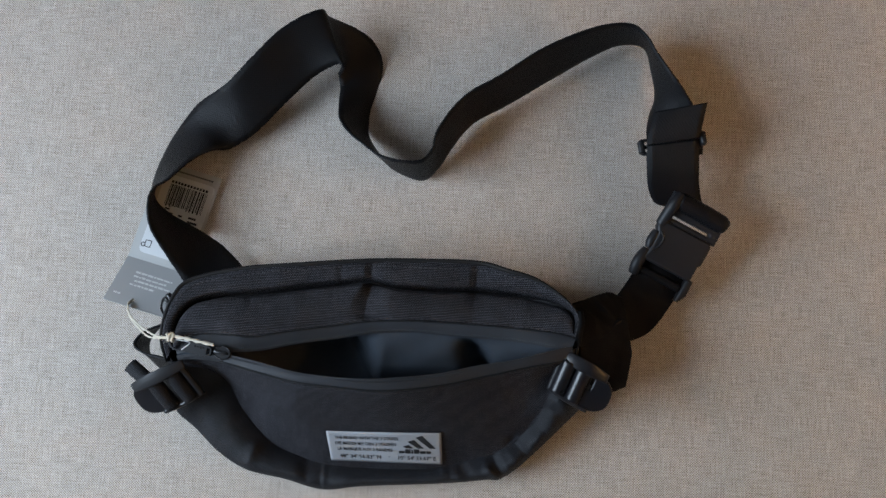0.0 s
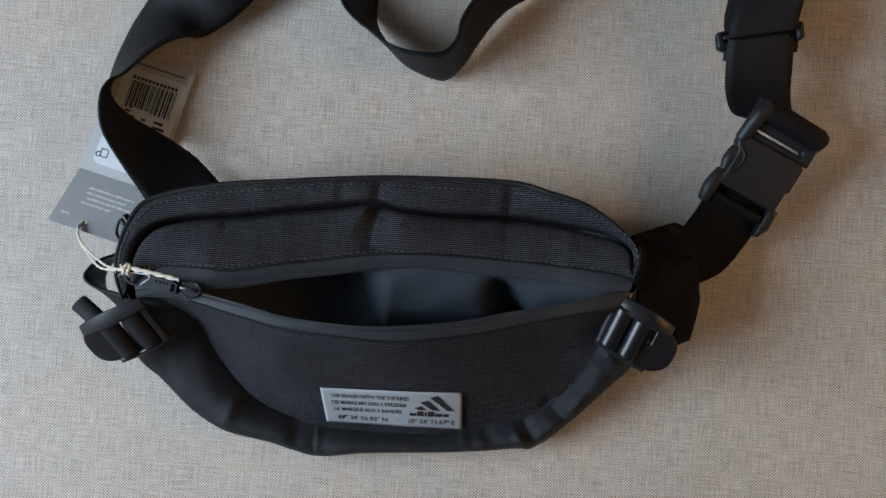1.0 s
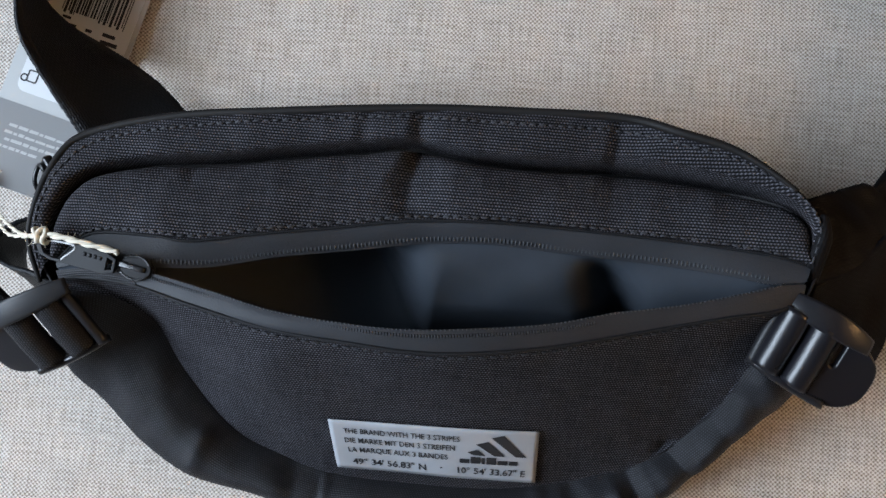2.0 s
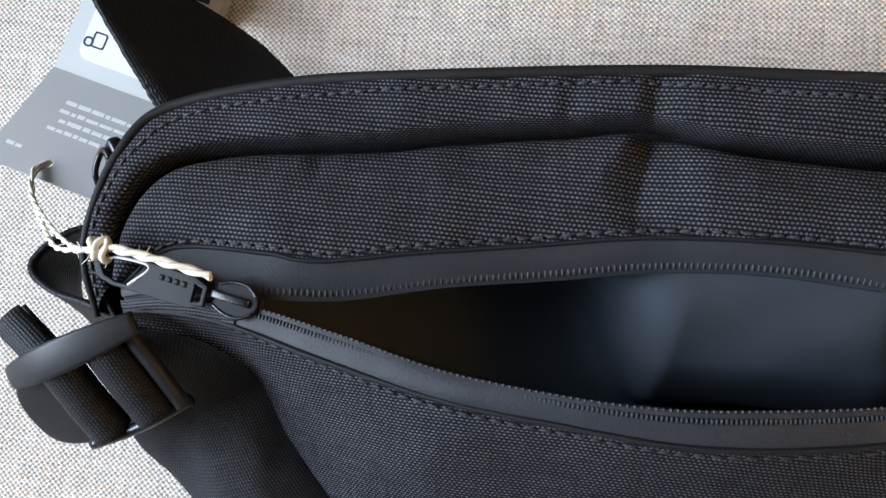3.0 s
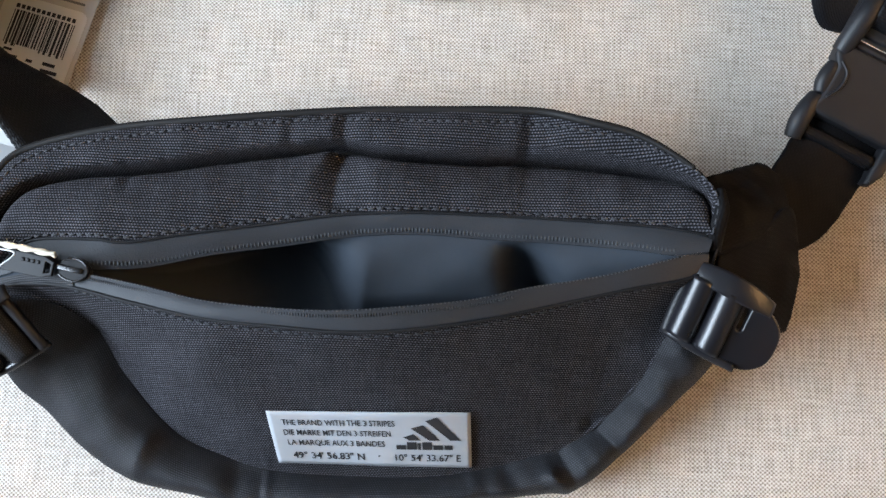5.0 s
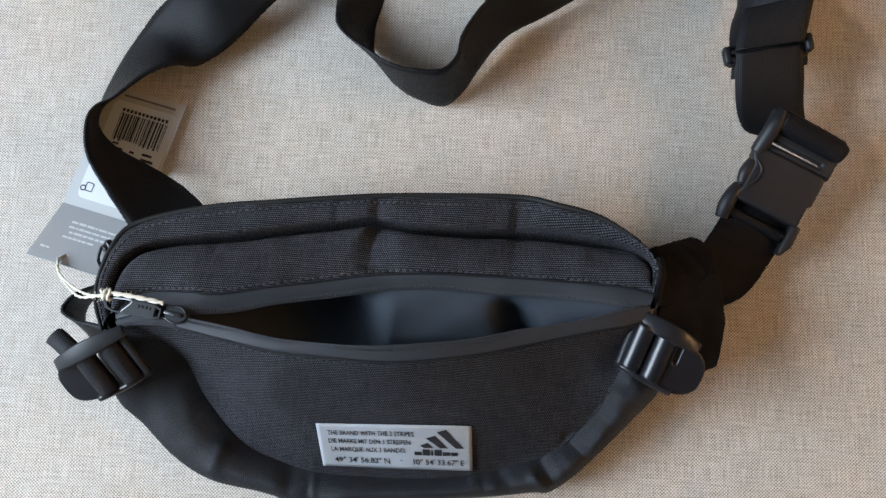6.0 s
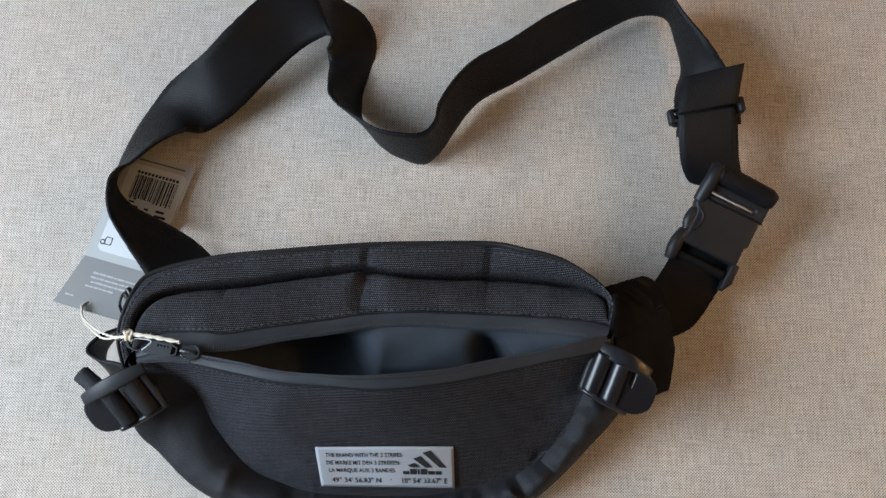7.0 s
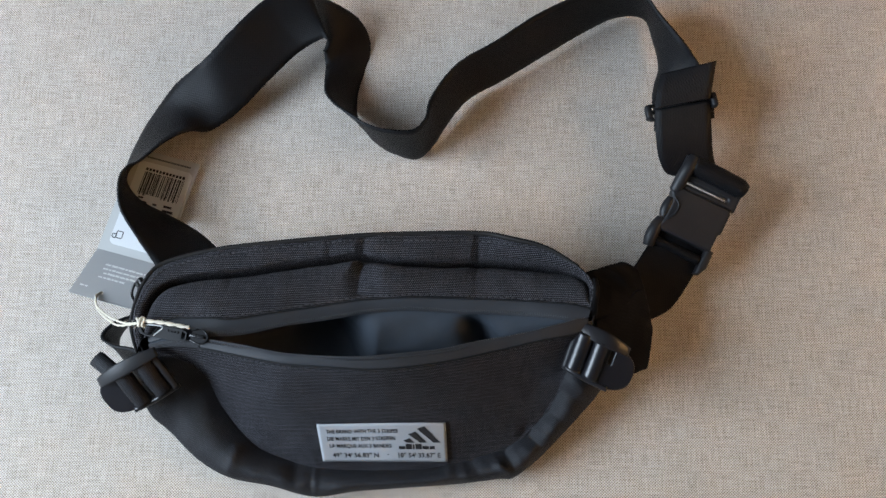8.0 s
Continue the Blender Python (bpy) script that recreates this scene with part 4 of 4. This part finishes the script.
front_tree = BVHTree.FromPolygons([tuple(v.co) for v in front_panel.data.vertices], [tuple(p.vertices) for p in front_panel.data.polygons])
LAB = [np.array(p) for p in ((-0.0745, -0.1275), (0.0052, -0.1250), (0.0072, -0.1480), (-0.0722, -0.1490))]


def on_label(u, v, lift):
    """The point of the label at u from its left and v from its top."""
    p = (LAB[0] * (1 - u) + LAB[1] * u) * (1 - v) + (LAB[3] * (1 - u) + LAB[2] * u) * v
    hit, normal, _, _ = front_tree.ray_cast(Vector((p[0], p[1], 0.3)), Vector((0, 0, -1)))
    if hit is None:
        hit, normal = Vector((p[0], p[1], 0.02)), Vector((0, -0.7, 0.7))
    return hit + (normal if normal.z > 0 else -normal) * lift


label_rows = [[on_label(a, b, 0.0009) for a in np.linspace(0, 1, 41)] for b in np.linspace(0, 1, 15)]
label_ob = thicken(part("woven_label", grid_mesh(label_rows), LABEL, bag, "silver grey sewn label with dark print"), 0.0006, 1.0)
LAB_W, LAB_H = 0.0796, 0.034


def on_sheet(mesh, lift=0.0017):
    for v in mesh.vertices:
        v.co = on_label(v.co.x, v.co.y, lift)


def words(text, u0, v0, u1, high):
    """A line of print on the label between u0 and u1, its base at v0."""
    curve = bpy.data.curves.new("print", "FONT")
    curve.body, curve.size, curve.resolution_u = text, 1.0, 2
    curve.offset = 0.012
    ob = bpy.data.objects.new("print", curve)
    mesh = bpy.data.meshes.new_from_object(ob)
    bpy.data.objects.remove(ob)
    x = [v.co.x for v in mesh.vertices]
    x0, x1 = min(x), max(x)
    for v in mesh.vertices:
        v.co = (u0 + (v.co.x - x0) / (x1 - x0) * (u1 - u0), v0 - v.co.y / 0.72 * high, 0)
    on_sheet(mesh)
    mesh.materials.append(INK)
    ob = new("print", mesh)
    ob.parent = label_ob
    return ob


words("THE BRAND WITH THE 3 STRIPES", 0.065, 0.235, 0.625, 0.105)
words("DIE MARKE MIT DEN 3 STREIFEN", 0.065, 0.425, 0.600, 0.105)
words("LA MARQUE AUX 3 BANDES", 0.075, 0.615, 0.565, 0.105)
words("49\u00b0 34' 56.83\" N", 0.085, 0.880, 0.455, 0.130)
words("\u00b7", 0.525, 0.860, 0.538, 0.130)
words("10\u00b0 54' 33.67\" E", 0.610, 0.880, 0.945, 0.130)


def mark(corners):
    """A plain printed shape on the label."""
    bm = bmesh.new()
    n = 6
    a, b, c, d = (np.array(p) for p in corners)
    grid = [[bm.verts.new((*((a * (1 - s) + b * s) * (1 - t) + (d * (1 - s) + c * s) * t), 0)) for s in np.linspace(0, 1, n)] for t in np.linspace(0, 1, n)]
    for j in range(n - 1):
        for i in range(n - 1):
            bm.faces.new([grid[j][i], grid[j + 1][i], grid[j + 1][i + 1], grid[j][i + 1]])
    ob = part("emblem", bm, INK, label_ob)
    on_sheet(ob.data)


mark(((0.660, 0.435), (0.712, 0.370), (0.748, 0.490), (0.690, 0.490)))
mark(((0.702, 0.270), (0.762, 0.205), (0.842, 0.490), (0.790, 0.490)))
mark(((0.775, 0.130), (0.835, 0.070), (0.948, 0.490), (0.895, 0.490)))
for x0, x1, top in ((0.622, 0.670, 0.578), (0.676, 0.724, 0.520), (0.731, 0.745, 0.535), (0.753, 0.801, 0.520), (0.808, 0.856, 0.578), (0.863, 0.905, 0.578)):
    mark(((x0, top), (x1, top), (x1, 0.660), (x0, 0.660)))

# ---- hang tag ----
tag = empty("hang_tag", "grey card hang tag with a white sticker, tied on with twine", "tag")
TAG = axes((-0.2490, -0.0435, 0.0024), (0.969, -0.247, 0), (0.247, 0.969, 0))
FLAP = axes((-0.2487, -0.0430, 0.0195), (0.969, -0.247, 0), (0.0087, 0.0348, -0.0168))


def on_tag(name, outline, z, thick, mat, parent, label="", holes=(), lie=TAG):
    ob = part(name, slab(outline, thick, 0, holes=holes), mat, parent, label)
    ob.data.transform(lie @ Matrix.Translation((0, 0, z)))
    return crisp(ob)


def rect(x0, y0, x1, y1):
    return [(x0, y0), (x1, y0), (x1, y1), (x0, y1)]


flap = on_tag("card_flap", rect(0, 0, 0.0486, 0.0396), 0.0, 0.0006, CARD_GREY, tag, "mid grey folded card flap, lifted", (rounded(0.003, 0.003, 0.0014, 4, 0.0206, 0.0060),), FLAP)
card = on_tag("card", rect(0, 0.0364, 0.0486, 0.1146), 0.0, 0.0006, CARD_PALE, tag, "pale grey upper part of the card")
sticker = on_tag("sticker", rounded(0.0405, 0.064, 0.004, 6, 0.0262, 0.0745), 0.0006, 0.00025, STICKER, card, "white rounded price sticker")
rng = random.Random(5)
for k, (x0, x1) in enumerate(((0.012, 0.041), (0.012, 0.038), (0.014, 0.042), (0.012, 0.031), (0.004, 0.0095))):
    y = 0.028 - 0.0036 * k if k < 4 else 0.0075
    while x0 < x1 - 0.0012:
        long = min(rng.uniform(0.0016, 0.0052), x1 - x0)
        on_tag("pale_bar", rect(x0, y, x0 + long, y + rng.uniform(0.0011, 0.0015)), 0.0006, 0.0001, PALE_INK, flap, lie=FLAP)
        x0 += long + 0.0006
x = 0.0125
while x < 0.0425:
    w = rng.choice((0.0004, 0.0004, 0.0008, 0.0012))
    on_tag("barcode_bar", rect(x, 0.083 + (0 if rng.random() > 0.2 else -0.0012), x + w, 0.0995), 0.00085, 0.0001, INK, sticker)
    x += w + rng.choice((0.0004, 0.0006, 0.0009))
for k in range(12):
    on_tag("dark_bar", rect(0.0125 + 0.0025 * k, 0.1004, 0.0142 + 0.0025 * k, 0.1024), 0.00085, 0.0001, INK, sticker)
for x0, x1, y, h in ((0.018, 0.0215, 0.0765, 0.0014), (0.026, 0.029, 0.0765, 0.0014), (0.034, 0.040, 0.0770, 0.0016), (0.034, 0.042, 0.0735, 0.0018), (0.020, 0.0225, 0.072, 0.0012), (0.014, 0.018, 0.0795, 0.0012), (0.026, 0.030, 0.049, 0.0018), (0.0335, 0.0395, 0.0475, 0.0022), (0.0425, 0.046, 0.0490, 0.0014), (0.024, 0.0262, 0.0545, 0.0012)):
    on_tag("dark_bar", rect(x0, y, x1, y + h), 0.00085, 0.0001, INK, sticker)
on_tag("grey_bar", rect(0.010, 0.1096, 0.043, 0.1108), 0.0006, 0.0001, CARD_DARK, card)
on_tag("emblem", rounded(0.0050, 0.0056, 0.0008, 3, 0.0115, 0.0500), 0.00085, 0.0001, INK, sticker, holes=(rounded(0.0038, 0.0044, 0.0005, 3, 0.0115, 0.0500),))
on_tag("emblem", rounded(0.0036, 0.0036, 0.0017, 6, 0.0080, 0.0486), 0.00087, 0.0001, INK, sticker, holes=(rounded(0.0022, 0.0022, 0.0010, 6, 0.0080, 0.0486),))

def twisted(points, radius, turns, n):
    """A cord of two strands laid round each other."""
    c = spline(points, n)
    pieces = []
    for ph in (0.0, math.pi):
        line = []
        for i, p in enumerate(c):
            t = Vector(c[min(i + 1, n - 1)] - c[max(i - 1, 0)]).normalized()
            side = t.cross(Vector((0, 0, 1))).normalized()
            a = ph + turns * 2 * math.pi * i / (n - 1)
            line.append(tuple(Vector(p) + 0.46 * radius * (math.cos(a) * side + math.sin(a) * side.cross(t))))
        pieces.append(tube(line, radius * 0.66, 7, n))
    return joined(pieces)


for k, off in enumerate((0.0, 0.0020)):
    part("twine", twisted([(-0.2274, -0.0420, 0.0165), (-0.2292, -0.0452 - off, 0.0215), (-0.2255, -0.0535 - off, 0.027 - off), (-0.2150, -0.0610 - off, 0.036), (-0.2030, -0.0668 - off * 1.4, 0.047 + off), (-0.1930, -0.0698 - off * 0.4, 0.056), (-0.1825, -0.0700, 0.0625)], 0.00070, 7, 140), TWINE, tag)
part("twine", twisted([(-0.1825, -0.0690, 0.0632), (-0.1740, -0.0700, 0.0658), (-0.1640, -0.0715, 0.0680), (-0.1510, -0.0738, 0.0692)], 0.00120, 2.4, 80), TWINE, tag)
knot = [(-0.1825 + 0.0020 * math.cos(a * 0.37 + 1.0) + 0.0006 * math.cos(2.3 * a), -0.0698 + (0.0024 + 0.0004 * math.sin(1.7 * a)) * math.cos(a), 0.0632 + 0.0020 * math.sin(a)) for a in np.linspace(0, 6 * math.pi, 34)]
part("knot", tube(knot, 0.0009, 8, 170), TWINE, tag)
for k in range(14):
    a = rng.uniform(0, 6.28)
    s = Vector((-0.1822 + rng.uniform(-0.012, 0.012), -0.0705 + rng.uniform(-0.002, 0.002), 0.062))
    e = s + Vector((0.003 * math.cos(a), 0.003 * math.sin(a), rng.uniform(0, 0.002)))
    part("loose_fibre", tube([s, (s + e) / 2 + Vector((0.0006, 0, 0.0006)), e], 0.00012, 5, 8), TWINE, tag)
